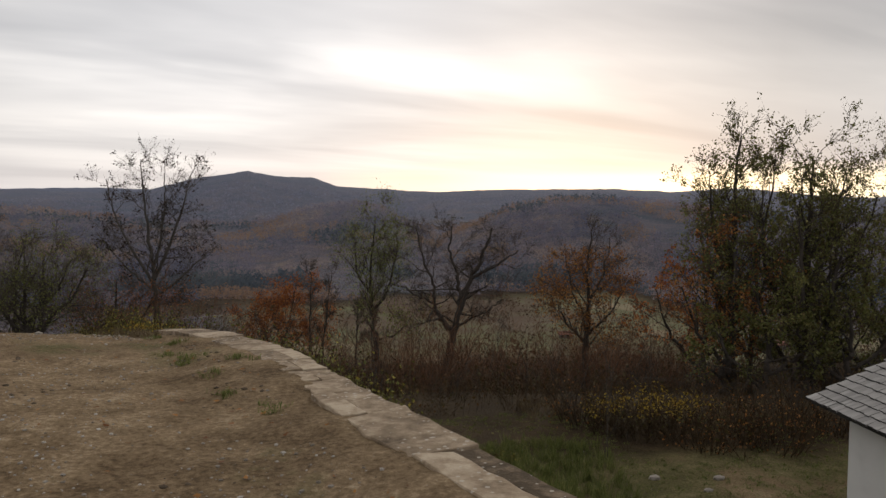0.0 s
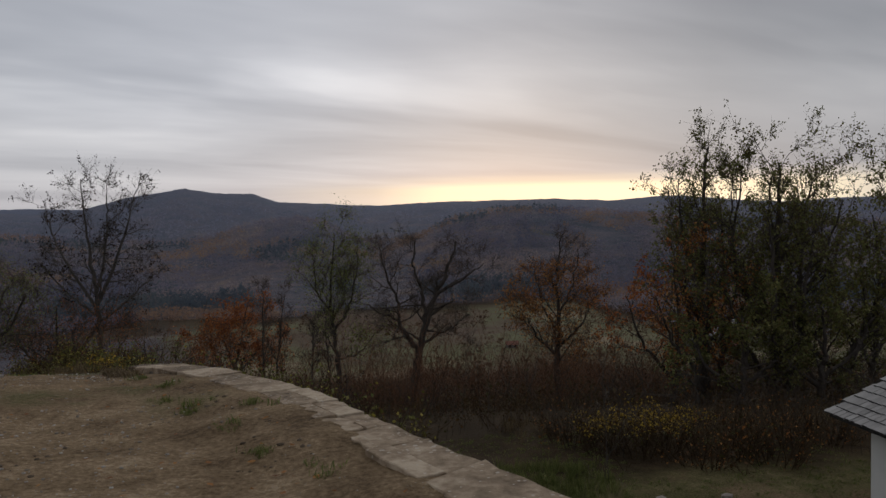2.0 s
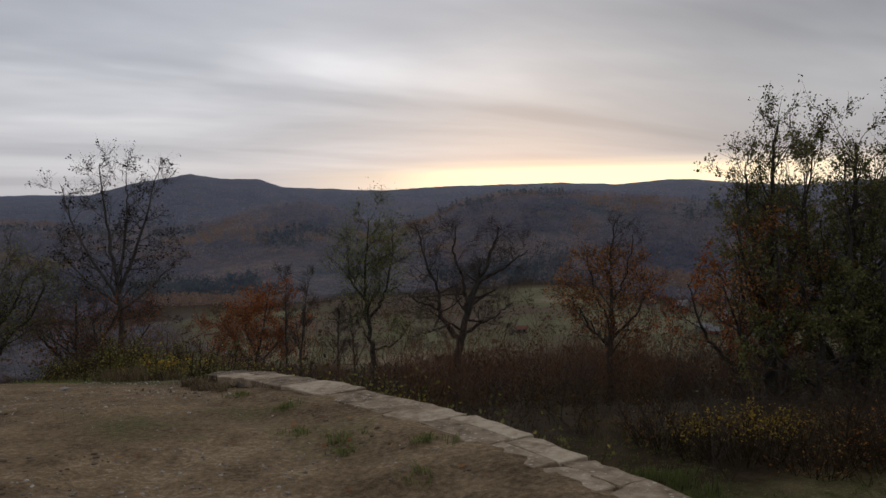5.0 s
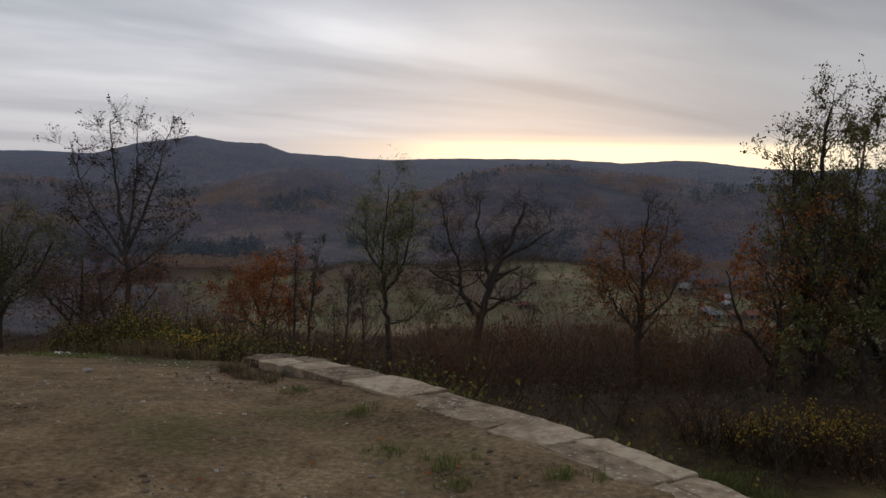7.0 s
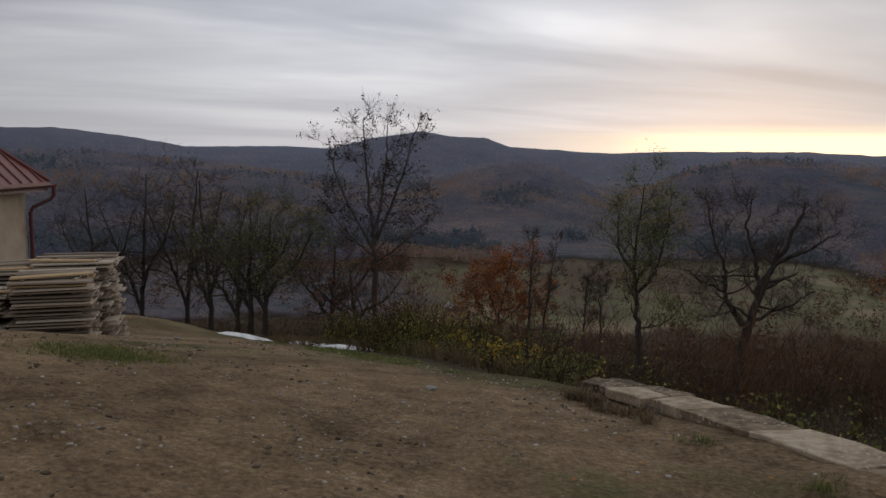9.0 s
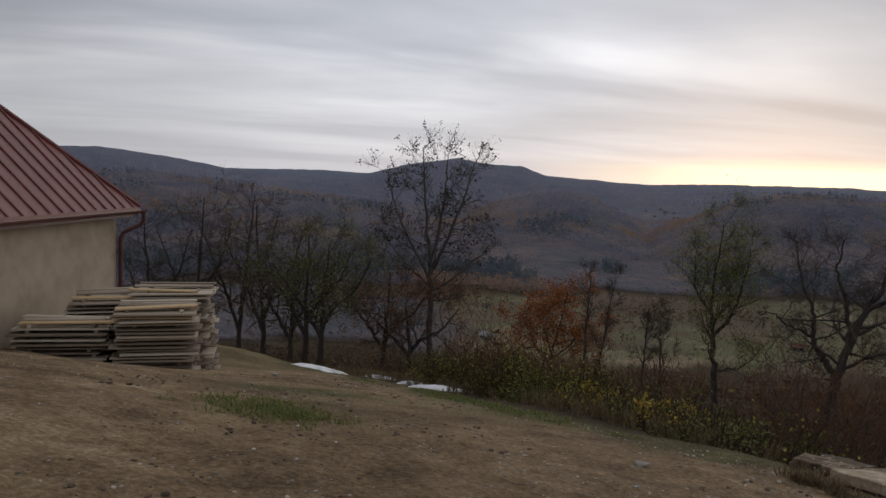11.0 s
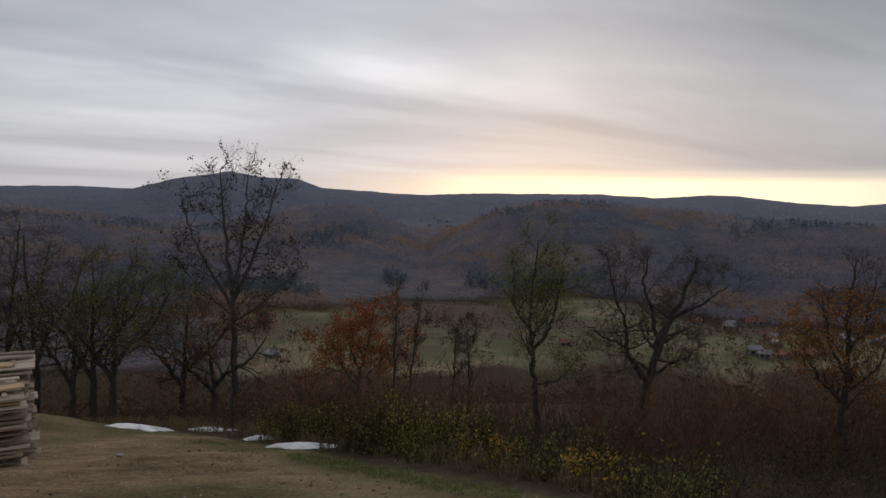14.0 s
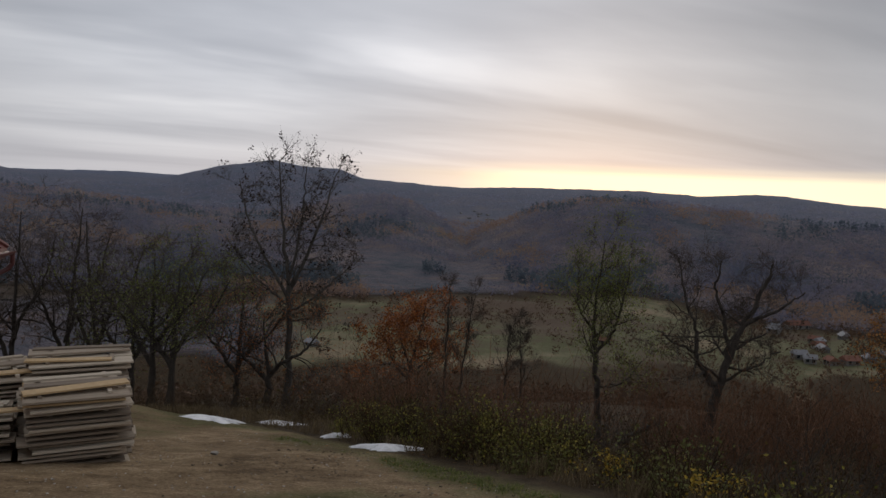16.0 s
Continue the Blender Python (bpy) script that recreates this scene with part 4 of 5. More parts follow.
tree("hornbeam_tree", "multi-stemmed tree with dull green leaves", (12.1, 25.5),
     [stem((0, 0, 0), (-0.3, 0, 3), (-0.2, 0, 6), (-0.5, 0, 9.0), r=0.15, e=0.02),
      stem((0.1, 0, 0), (0.6, 0, 3), (0.9, 0, 6), (1.2, 0, 8.4), r=0.12, e=0.02),
      stem((-0.1, 0, 0), (-1.0, 0.2, 2.6), (-1.9, 0, 5.4), r=0.1, e=0.02)],
     109, top=2.1, taper=0.1, rise=0.6, reach=1.6, per_metre=2.8, angle=52, twigs=(4, 4), haze=1600, lift=0.05, bare_to=0.12, leaf=LEAF_GREEN, leaf_size=0.095, leaf_count=6500, leaf_low=0.8, spread=0.055, group="trees above the hut")

for k, (x, y, peak, leaf, label) in enumerate(((11.6, 29.1, 2.8, LEAF_GREEN, "tree with dull green leaves among taller ones"), (14.3, 28.6, 3.1, LEAF_GREEN, "tree with dull green leaves by the hut path"), (9.4, 28.0, 0.5, LEAF_RUST, "small oak with rusty leaves"), (16.6, 27.5, 2.0, LEAF_GREEN, "tree with sparse green leaves"), (10.4, 24.8, -1.0, LEAF_GREEN, "low tree with dull green leaves"), (12.9, 24.6, -0.6, LEAF_GREEN, "low tree with green leaves"))):
    tree("hornbeam_tree", label, (x, y),
         [stem((0, 0, 0), (0.1, 0, 3), (0.2, 0, 6), (0, 0, 9), r=0.13, e=0.02), stem((0, 0, 1.5), (-1.2, 0.1, 4), (-1.7, 0, 7), r=0.08, e=0.02), stem((0, 0, 2), (1.3, 0.1, 4.4), (1.8, 0, 7.4), r=0.08, e=0.02)],
         180 + k, top=peak, taper=0.1, rise=0.6, reach=1.6, per_metre=2.4, angle=52, twigs=(4, 4), lift=0.05, bare_to=0.15, leaf=leaf, leaf_size=0.11, leaf_count=3600 if leaf is LEAF_GREEN else 2400, leaf_low=1.2, spread=0.06, group="trees above the hut")

tree("rust_oak_tree", "low spreading oak in full rust-red leaf", (-12.6, 60.0),
     [stem((0, 0, 0), (0.1, 0, 2.2), (0.6, 0, 4.4), (1.2, 0, 7.4), r=0.16, e=0.02),
      stem((0, 0, 1.4), (-1.2, 0, 3.2), (-2.2, 0, 5.4), r=0.1, e=0.02),
      stem((0.1, 0, 2.4), (-0.6, 0, 4.6), (-0.5, 0, 6.4), r=0.09, e=0.02),
      stem((0, 0, 1.8), (1.5, 0, 3.2), (2.6, 0, 4.8), r=0.09, e=0.02)],
     110, top=-4.5, reach=3.1, per_metre=2.6, angle=70, twigs=(4, 4), lift=0.0, bare_to=0.2, leaf=LEAF_RUST, leaf_size=0.15, leaf_count=9500, clump=3, leaf_low=1.6, spread=0.16, haze=1600, haze_length=0.5, haze_thin=0.006)
for k, (x, y, peak, lean) in enumerate(((-10.0, 57.5, -3.2, 0.2), (-9.0, 56.5, -3.8, 0.9), (-6.2, 54, -5.4, 0.3), (-5.0, 55, -5.2, -0.3))):
    h = 8.0
    tree("thin_tree", "thin bare tree in the brush", (x, y), [stem((0, 0, 0), (lean * 0.3, 0, h * 0.4), (lean * 0.6, 0, h * 0.7), (lean, 0, h), r=0.09, e=0.015)],
         120 + k, top=peak, reach=1.6, per_metre=2.2, angle=38, twigs=(4, 3), lift=0.10, bare_to=0.25, thin=0.012, haze=900, haze_length=0.5, haze_thin=0.007, group="thin bare trees")

# the dark trees past the house and the walnut
for k, (x, y, peak, leaf, count, label, lean) in enumerate((
        (-36.6, 52.5, 1.3, None, 0, "dark bare spreading tree", 0.8), (-34.0, 54.0, 1.5, None, 0, "dark bare forked tree", 1.2), (-31.0, 52.0, 0.9, None, 0, "dark bare tree with a crooked stem", -0.6),
        (-39.5, 52.0, 0.3, None, 0, "dark bare tree by the house", -0.8), (-25.6, 47.0, -0.3, LEAF_HAZE, 2600, "tree with thin yellow-green leaves", 0.2), (-24.0, 45.6, -0.8, LEAF_HAZE, 2600, "tree with dull green leaves", 0.5),
        (-28.0, 50.0, -1.6, None, 0, "small dark bare tree", 0.4), (-22.6, 52.6, -3.2, LEAF_RUST, 1500, "small oak with rusty brown leaves", 0.4), (-20.0, 50.0, -4.2, LEAF_RUST, 1300, "small oak with sparse rusty leaves", -0.3))):
    h = 10.0
    tree("slope_tree", label, (x, y),
         [stem((0, 0, 0), (0.1, 0, h * 0.3), (lean * 0.5, 0, h * 0.62), (lean, 0, h), r=0.23, e=0.03),
          stem((0.05, 0, h * 0.3), (-1.0, 0.2, h * 0.48), (-1.6, 0, h * 0.6), (-3.0, 0, h * 0.82), r=0.15, e=0.03),
          stem((0.1, 0, h * 0.38), (0.9, -0.2, h * 0.54), (2.2, 0, h * 0.68), (3.0, 0, h * 0.9), r=0.15, e=0.03)],
         140 + k, top=peak, taper=0.25, rise=0.4, reach=2.8, per_metre=2.2, angle=56, twigs=(4, 4), lift=0.03, wobble=0.2, bare_to=0.42, leaf=leaf, leaf_size=0.09, leaf_count=2 * count, leaf_low=2.2, thin=0.0125, spread=0.25, haze=2600, haze_length=0.6, haze_thin=0.0058, group="trees past the house")

# ---- brush, bushes and grass ----


def sprig(rng, start, way, length, radius, steps):
    pts, d = [start], way / np.linalg.norm(way)
    for _ in range(steps):
        d = d + rng.normal(0, 0.16, 3)
        d /= np.linalg.norm(d)
        pts.append(pts[-1] + d * length / steps)
    return np.array(pts), np.linspace(radius, radius * 0.45, steps + 1)


def brush_plant(seed, shoots=5, fan=0.45, r=0.008):
    rng = np.random.default_rng(seed)
    pieces = []
    for _ in range(shoots):
        a = rng.uniform(0, 6.28)
        line, rad = sprig(rng, np.array([rng.normal(0, 0.1), rng.normal(0, 0.1), 0]), np.array([math.cos(a) * fan, math.sin(a) * fan, 1.0]), rng.uniform(0.5, 1.1), r, 3)
        pieces.append(tube(line, rad, 3))
        for _ in range(5):
            j = rng.integers(1, len(line))
            c, cr = sprig(rng, line[j], line[j] - line[j - 1] + rng.normal(0, 0.2, 3), rng.uniform(0.2, 0.5), r * 0.6, 1)
            pieces.append(tube(c, cr, 3))
    return joined(pieces)


def bramble(seed):
    """A low arching shrub with a few withered leaves: stems, and leaves apart."""
    rng = np.random.default_rng(seed)
    lines = []
    for _ in range(4):
        a = rng.uniform(0, 6.28)
        line, rad = grow(rng, np.array([rng.normal(0, 0.12), rng.normal(0, 0.12), 0]), np.array([math.cos(a) * 0.7, math.sin(a) * 0.7, 1.0]), rng.uniform(0.5, 1.1), 0.006, 0.16, -0.12, 0.3, 0.5)
        lines.append((line, rad))
    twigs, points = spray(rng, [l for l, _ in lines], 8, 0.3, 0.0035)
    pool = np.concatenate([points] + [l[1:] for l, _ in lines])
    return joined([tube(l, r, 3) for l, r in lines] + [twigs]), leaves(pool[rng.integers(0, len(pool), 34)], 0.075, rng, 0.1)


def build_brush():
    rng = np.random.default_rng(31)
    plants = [brush_plant(k, 4, 0.6, 0.006) for k in range(9)]
    saplings = [brush_plant(30 + k, 3, 0.2, 0.0036) for k in range(9)]
    brambles = [bramble(600 + k) for k in range(8)]
    # the brushy slope below the yard and the wall
    x, y = rng.uniform(-16, 26, 9000), rng.uniform(14, 44, 9000)
    d = outside(x, y)
    keep = (d > 1.2 + 1.6 * (y < 19)) & ((y > 19.5 + 1.0 * np.sin(x)) | (d < 4) | (x > 3)) & (y > 15) & (y < 38 + rng.uniform(0, 8, 9000))
    keep &= fbm(x * 0.25, y * 0.25, 3, 91) > -0.45
    keep &= ~((x > 3) & (y < 16.2 + 0.6 * np.sin(x * 1.7)))
    x, y = x[keep], y[keep]
    stuff("undergrowth", "brown leafless undergrowth on the slope", "undergrowth", scatter(plants, x[:520], y[:520], rng, (0.35, 1.0), 0.25), BRUSH)
    stuff("saplings", "thin dark leafless saplings on the slope", "saplings", scatter(saplings, x[700:1350], y[700:1350], rng, (0.9, 2.5), 0.14), BARK)
    bx, by = x[1350:2350], y[1350:2350]
    seed = rng.integers(0, 10 ** 6)
    for kind, label, index, material in (("bramble_stems", "arching brown bramble stems on the slope", 0, BRUSH), ("bramble_leaves", "withered brown and olive bramble leaves", 1, LEAF_BRAMBLE)):
        # the same draw for both, so that leaves sit on their stems
        stuff(kind, label, "brambles", scatter([q[index] for q in brambles], bx, by, np.random.default_rng(seed), (0.6, 1.5), 0.2), material)
    x, y = rng.uniform(-13, 11, 3000), rng.uniform(27, 47, 3000)
    keep = (fbm(x * 0.2, y * 0.2, 3, 95) > -0.25) & (outside(x, y) > 4)
    x, y = x[keep][:750], y[keep][:750]
    stuff("thicket", "fine reddish-brown leafless saplings between the trees", "thicket", scatter(saplings, x, y, rng, (1.4, 3.5), 0.1), THICKET)
    x, y = rng.uniform(-44, -8, 2600), rng.uniform(30, 60, 2600)
    keep = (y > 33 + 0.12 * x + 2 * np.sin(x * 0.7)) & (outside(x, y) > -9)
    keep |= (x < -20) & (y > 38)
    x, y = x[keep][:480], y[keep][:480]
    stuff("undergrowth", "brown leafless scrub below the trees", "undergrowth", scatter(plants, x, y, rng, (0.6, 1.8), 0.1), BRUSH)


build_brush()


def bush(label, at, size, tall, leaf, seed, count=900, leaf_size=0.06, stems=26, group=""):
    rng = np.random.default_rng(seed)
    ob = thing("bush", pose(at[0], at[1], height(*at)), label, "bush", group)
    lines, pool = [], []
    for _ in range(stems):
        a = rng.uniform(0, 6.28)
        q = rng.uniform(0, 1) ** 0.5
        way = np.array([math.cos(a) * q * 0.6, math.sin(a) * q * 0.6, 1.0])
        line, rad = grow(rng, np.array([math.cos(a) * q * size * 0.6, math.sin(a) * q * size * 0.6, -0.15]), way, tall * rng.uniform(0.6, 1.1) * (1.15 - 0.4 * q), 0.011, 0.12, 0.0, 0.2, 0.5)
        lines.append(tube(line, rad, 3))
        pool.append(line[1:])
        for _ in range(4):
            j = rng.integers(1, len(line) - 1)
            c, cr = grow(rng, line[j], line[j] - line[j - 1] + rng.normal(0, 0.16, 3), tall * rng.uniform(0.2, 0.45), 0.007, 0.14, 0.0, 0.12, 0.5)
            lines.append(tube(c, cr, 3))
            pool.append(c[1:])
    part("brushwood", joined(lines), BRUSH, ob, kind="stuff")
    pool = np.concatenate(pool)
    if leaf is LEAF_YELLOW:
        pool = pool[pool[:, 2] > 0.5 * tall]
    part("foliage", leaves(pool[rng.integers(0, len(pool), count)], leaf_size, rng, 0.07), leaf, ob, kind="stuff")
    return ob


def build_bushes():
    rng = random.Random(41)
    # along the edge of the open ground
    edge = "bushes along the edge of the yard"
    for k in range(18):
        y = 13.6 + k * 0.62
        x = float(wall_x(y)) + (1.6 if k > 8 else 0.85) + rng.uniform(-0.1, 0.9)
        far = k > 8
        leafy = (LEAF_LIME, "green bush with yellowing leaves on the slope edge") if far and k % 4 in (1, 2) else (LEAF_BRAMBLE, "brown and olive bush with withered leaves") if far else (LEAF_YELLOW, "half-bare bush with a few yellow leaves") if k % 3 == 0 else (LEAF_GREEN, "low olive and brown bush on the slope edge")
        bush(leafy[1], (x, y), 0.75, rng.uniform(0.8, 1.25) if far else rng.uniform(0.4, 0.75), leafy[0], 300 + k, 1900 if far else 220 if leafy[0] is LEAF_YELLOW else 650, 0.052, 34, group=edge)
    for k in range(9):
        y = 16.5 + k * 1.05
        x = float(wall_x(y)) + 3.0 + rng.uniform(-0.5, 1.2)
        bush("thin olive and brown bush on the slope", (x, y), 0.95, rng.uniform(0.7, 1.2), LEAF_GREEN if k % 2 else LEAF_LIME, 330 + k, 420, 0.06, 30, group=edge)
    for k in range(14):
        y = rng.uniform(9.5, 16.5)
        x = float(wall_x(min(y, 12.6))) + 0.45 * max(0, y - 12.6) + rng.uniform(1.4, 4.5)
        bush("low green weed clump below the wall", (x, y), 0.4, rng.uniform(0.3, 0.55), LEAF_GREEN if k % 3 else LEAF_LIME, 390 + k, 320, 0.06, 16, group="weeds below the wall")
    # at the foot of the wall
    for k in range(17):
        y = 7.9 + k * 0.4
        x = float(wall_x(min(y, 12.6))) + 0.75 + rng.uniform(0, 1.5)
        bush("leafy bush with yellow-green leaves below the wall", (x, y), 0.5, rng.uniform(1.15, 1.65), LEAF_LIME if k % 2 else LEAF_GREEN, 350 + k, 1100, 0.055, 24, group="bushes at the foot of the wall")
    # the yellow bushes below the hut's path
    for k, (x, y) in enumerate(((4.0, 18.0), (4.7, 17.5), (5.4, 17.9), (6.6, 17.4), (8.0, 17.7), (9.2, 17.9), (3.4, 18.8), (5.8, 16.7), (7.2, 16.5))):
        bush("brown-stemmed bush tipped with yellow leaves", (x, y), 0.8, rng.uniform(1.0, 1.4), LEAF_YELLOW if k in (0, 1, 2) else LEAF_ORANGE, 370 + k, 300 if k in (0, 1, 2) else 150, 0.06, 40, group="yellow bushes below the path")


build_bushes()


def blade_tuft(seed, blades=14, h=0.2, fan=0.5):
    rng = np.random.default_rng(seed)
    V, F = [], []
    for k in range(blades):
        a = rng.uniform(0, 6.28)
        b = np.array([rng.normal(0, 0.035), rng.normal(0, 0.035), 0])
        w = np.array([-math.sin(a), math.cos(a), 0]) * 0.004
        out = np.array([math.cos(a), math.sin(a), 0]) * fan * h * rng.uniform(0.2, 1)
        l = h * rng.uniform(0.5, 1.1)
        mid, tip = b + out * 0.35 + np.array([0, 0, l * 0.65]), b + out + np.array([0, 0, l])
        V += [b - w, b + w, mid + w * 0.7, mid - w * 0.7, tip]
        o = 5 * k
        F += [[o, o + 1, o + 2, o + 3], [o + 3, o + 2, o + 4, o + 4]]
    return np.array(V), np.array([f for f in F if len(set(f)) == 4])


def build_grass():
    rng = np.random.default_rng(51)
    tufts = [blade_tuft(k, 14, 0.045, 1.6) for k in range(6)]
    x, y = rng.uniform(-13, 3, 26000), rng.uniform(2.5, 24, 26000)
    d = outside(x, y)
    patch = fbm(x * 0.45, y * 0.45, 4, 71)
    keep = (d < -0.3) & (patch + 0.5 * np.exp(-((d + 0.7) / 0.4) ** 2) + 0.35 * (d > -1.6) * (y > 12.5) > 0.86)
    gx, gy = rng.uniform(-3, 9, 9000), rng.uniform(8, 20, 9000)
    keep2 = (outside(gx, gy) > 0.5) & (fbm(gx * 0.4, gy * 0.4, 3, 77) > -0.15)
    x, y = np.concatenate([x[keep][:2600], gx[keep2][:3200]]), np.concatenate([y[keep][:2600], gy[keep2][:3200]])
    stuff("grass", "short worn autumn grass in patches", "grass", scatter(tufts, x, y, rng, (0.6, 1.6), 0.1, 0.0), GRASS_GREEN)
    tall = [blade_tuft(20 + k, 18, 0.45, 0.6) for k in range(6)]
    x, y = rng.uniform(-34, 14, 26000), rng.uniform(12, 40, 26000)
    d = outside(x, y)
    keep = ((d > 0.25) & (d < 2.4) & (y > 13)) | ((y > 30.5 + 1.2 * np.sin(x)) & (y < 36) & (d > -14)) | ((d > 0.8) & (y > 18.5) & (y < 22) & (x > 2))
    x, y = x[keep][:3300], y[keep][:3300]
    stuff("dry_grass", "tall straw-brown dry grass at the yard's edge", "grass", scatter(tall, x, y, rng, (0.5, 1.15), 0.2, 0.0), GRASS_DRY)
    x, y = rng.uniform(-4, 7, 6000), rng.uniform(7.5, 17, 6000)
    d = (x - wall_x(np.minimum(y, 12.6))) * 0.865
    keep = (d > 0.5) & (d < 7) & (fbm(x * 0.5, y * 0.5, 3, 113) > -0.1)
    x, y = x[keep][:1700], y[keep][:1700]
    stuff("weeds", "rank green weeds and grass below the wall", "weeds", scatter([blade_tuft(80 + k, 20, 0.26, 0.9) for k in range(5)], x, y, rng, (0.5, 1.5), 0.2, 0.0), GRASS_GREEN)
    # the tussock at the end of the wall
    u = rng.uniform(0, 1, 60)
    x, y = -4.95 + 0.75 * u + rng.normal(0, 0.06, 60), 12.3 - 1.35 * u + rng.normal(0, 0.1, 60)
    stuff("grass_tussock", "dead brown grass tussock at the wall's end", "grass", scatter([blade_tuft(60 + k, 22, 0.13, 1.7) for k in range(4)], x, y, rng, (0.6, 1.2), 0.3, 0.0), GRASS_DRY)
    # lone weeds in the trodden soil by the wall, and a worn green patch in the yard
    spots = ((-2.73, 8.22), (-2.7, 7.96), (-2.09, 7.85), (-3.05, 8.47), (-3.3, 9.4), (-2.2, 7.2), (-3.9, 10.3), (-1.35, 5.9), (-1.8, 6.4))
    x, y = np.concatenate([a + rng.normal(0, 0.07, 9) for a, _ in spots]), np.concatenate([b + rng.normal(0, 0.07, 9) for _, b in spots])
    stuff("weeds", "small green weeds in the trodden soil", "weeds", scatter([blade_tuft(90 + k, 12, 0.08, 1.4) for k in range(4)], x, y, rng, (0.5, 1.2), 0.2, 0.0), GRASS_GREEN)
    x, y = -9.25 + rng.normal(0, 0.33, 260), 11.2 + rng.normal(0, 0.3, 260)
    stuff("grass", "worn green grass patch in the yard", "grass", scatter(tufts, x, y, rng, (0.6, 1.4), 0.1, 0.0), GRASS_GREEN)
    # fallen leaves
    x, y = rng.uniform(-14, 6, 9000), rng.uniform(3, 24, 9000)
    d = outside(x, y)
    keep = (d > -2.2) & ((d < -0.3) | (d > 0.4)) & (rng.uniform(0, 1, 9000) < np.exp(-np.abs(d - 0.8) / 1.6))
    x, y = x[keep][:1800], y[keep][:1800]
    v, f = leaves(np.stack([x, y, land(x, y) + 0.012], 1), 0.06, rng, 0.004, 0.0)
    v[:, 2] = land(v[:, 0], v[:, 1]) + 0.01 + 0.012 * rng.uniform(0, 1, len(v))
    stuff("fallen_leaves", "scattered brown fallen leaves", "leaves", (v, f), LEAF_ORANGE)


build_grass()


def rock(seed, flat=0.6):
    rng = np.random.default_rng(seed)
    bm = bmesh.new()
    bmesh.ops.create_icosphere(bm, subdivisions=1, radius=1)
    V = np.array([v.co for v in bm.verts]) * np.array([1, rng.uniform(0.6, 0.9), flat]) * (1 + rng.normal(0, 0.16, (len(bm.verts), 1)))
    F = np.array([[v.index for v in f.verts] for f in bm.faces])
    bm.free()
    return V, F


def build_pebbles():
    rng = np.random.default_rng(61)
    rocks = [rock(k) for k in range(6)]
    x, y = rng.uniform(-15, 4, 15000), rng.uniform(2.0, 26, 15000)
    d = outside(x, y)
    keep = (d < -0.3) & (rng.uniform(0, 1, 15000) < 0.35 + 0.5 * (fbm(x * 0.6, y * 0.6, 3, 99) > 0.1))
    keep |= (d > 0.5) & (y < 17) & (rng.uniform(0, 1, 15000) < 0.3)
    x, y = x[keep][:7000], y[keep][:7000]
    gx, gy = rng.uniform(-8, 1, 9000), rng.uniform(4, 15, 9000)
    near = (outside(gx, gy) < -0.4) & (fbm(gx * 0.5, gy * 0.5, 3, 107) > -0.05)
    x, y = np.concatenate([x[:5600], gx[near][:3400]]), np.concatenate([y[:5600], gy[near][:3400]])
    size = (rng.uniform(0, 1, len(x)) ** 3)
    v, f = [], []
    zs = land(x, y)
    pieces = []
    for k in range(len(x)):
        rv, rf = rocks[k % 6]
        s = 0.005 + 0.015 * size[k]
        pieces.append((rot_z(rv * s, k * 1.7) + np.array([x[k], y[k], zs[k] + 0.1 * s]), rf))
    stuff("pebbles", "pale pebbles strewn over the trodden soil", "pebbles", joined(pieces), PEBBLE)
    x, y = rng.uniform(-13, 3, 9000), rng.uniform(2.5, 20, 9000)
    keep = (outside(x, y) < -0.35) & (fbm(x * 0.8, y * 0.8, 3, 103) > 0.0)
    x, y = x[keep][:3200], y[keep][:3200]
    pieces = []
    for k, z in enumerate(land(x, y)):
        rv, rf = rocks[k % 6]
        s = 0.008 + 0.024 * rng.uniform(0, 1) ** 2.5
        pieces.append((rot_z(rv * s, k * 2.3) + np.array([x[k], y[k], z]), rf))
    stuff("soil_clods", "small dark clods of trodden soil", "soil", joined(pieces), CLOD)
    # single stones
    for k, (px, py, s, label) in enumerate(((4.12, 14.78, 0.13, "pale broken stone on the lower path"), (-13.0, 18.6, 0.07, "small white stone near the planks"),
                                            (2.9, 13.2, 0.1, "pale stone on the lower path"), (4.9, 14.0, 0.1, "pale stone on the lower path"), (-6.1, 11.6, 0.07, "small pale stone on the soil"),
                                            (5.3, 14.6, 0.12, "pale stone on the lower path"), (-3.9, 6.0, 0.05, "small pale stone on the soil"))):
        rv, rf = rock(700 + k, 0.5)
        tagged(new("stone", mesh_of("stone", rv * s + np.array([px, py, height(px, py) + 0.2 * s]), rf, PEBBLE)), label, "stone")


build_pebbles()


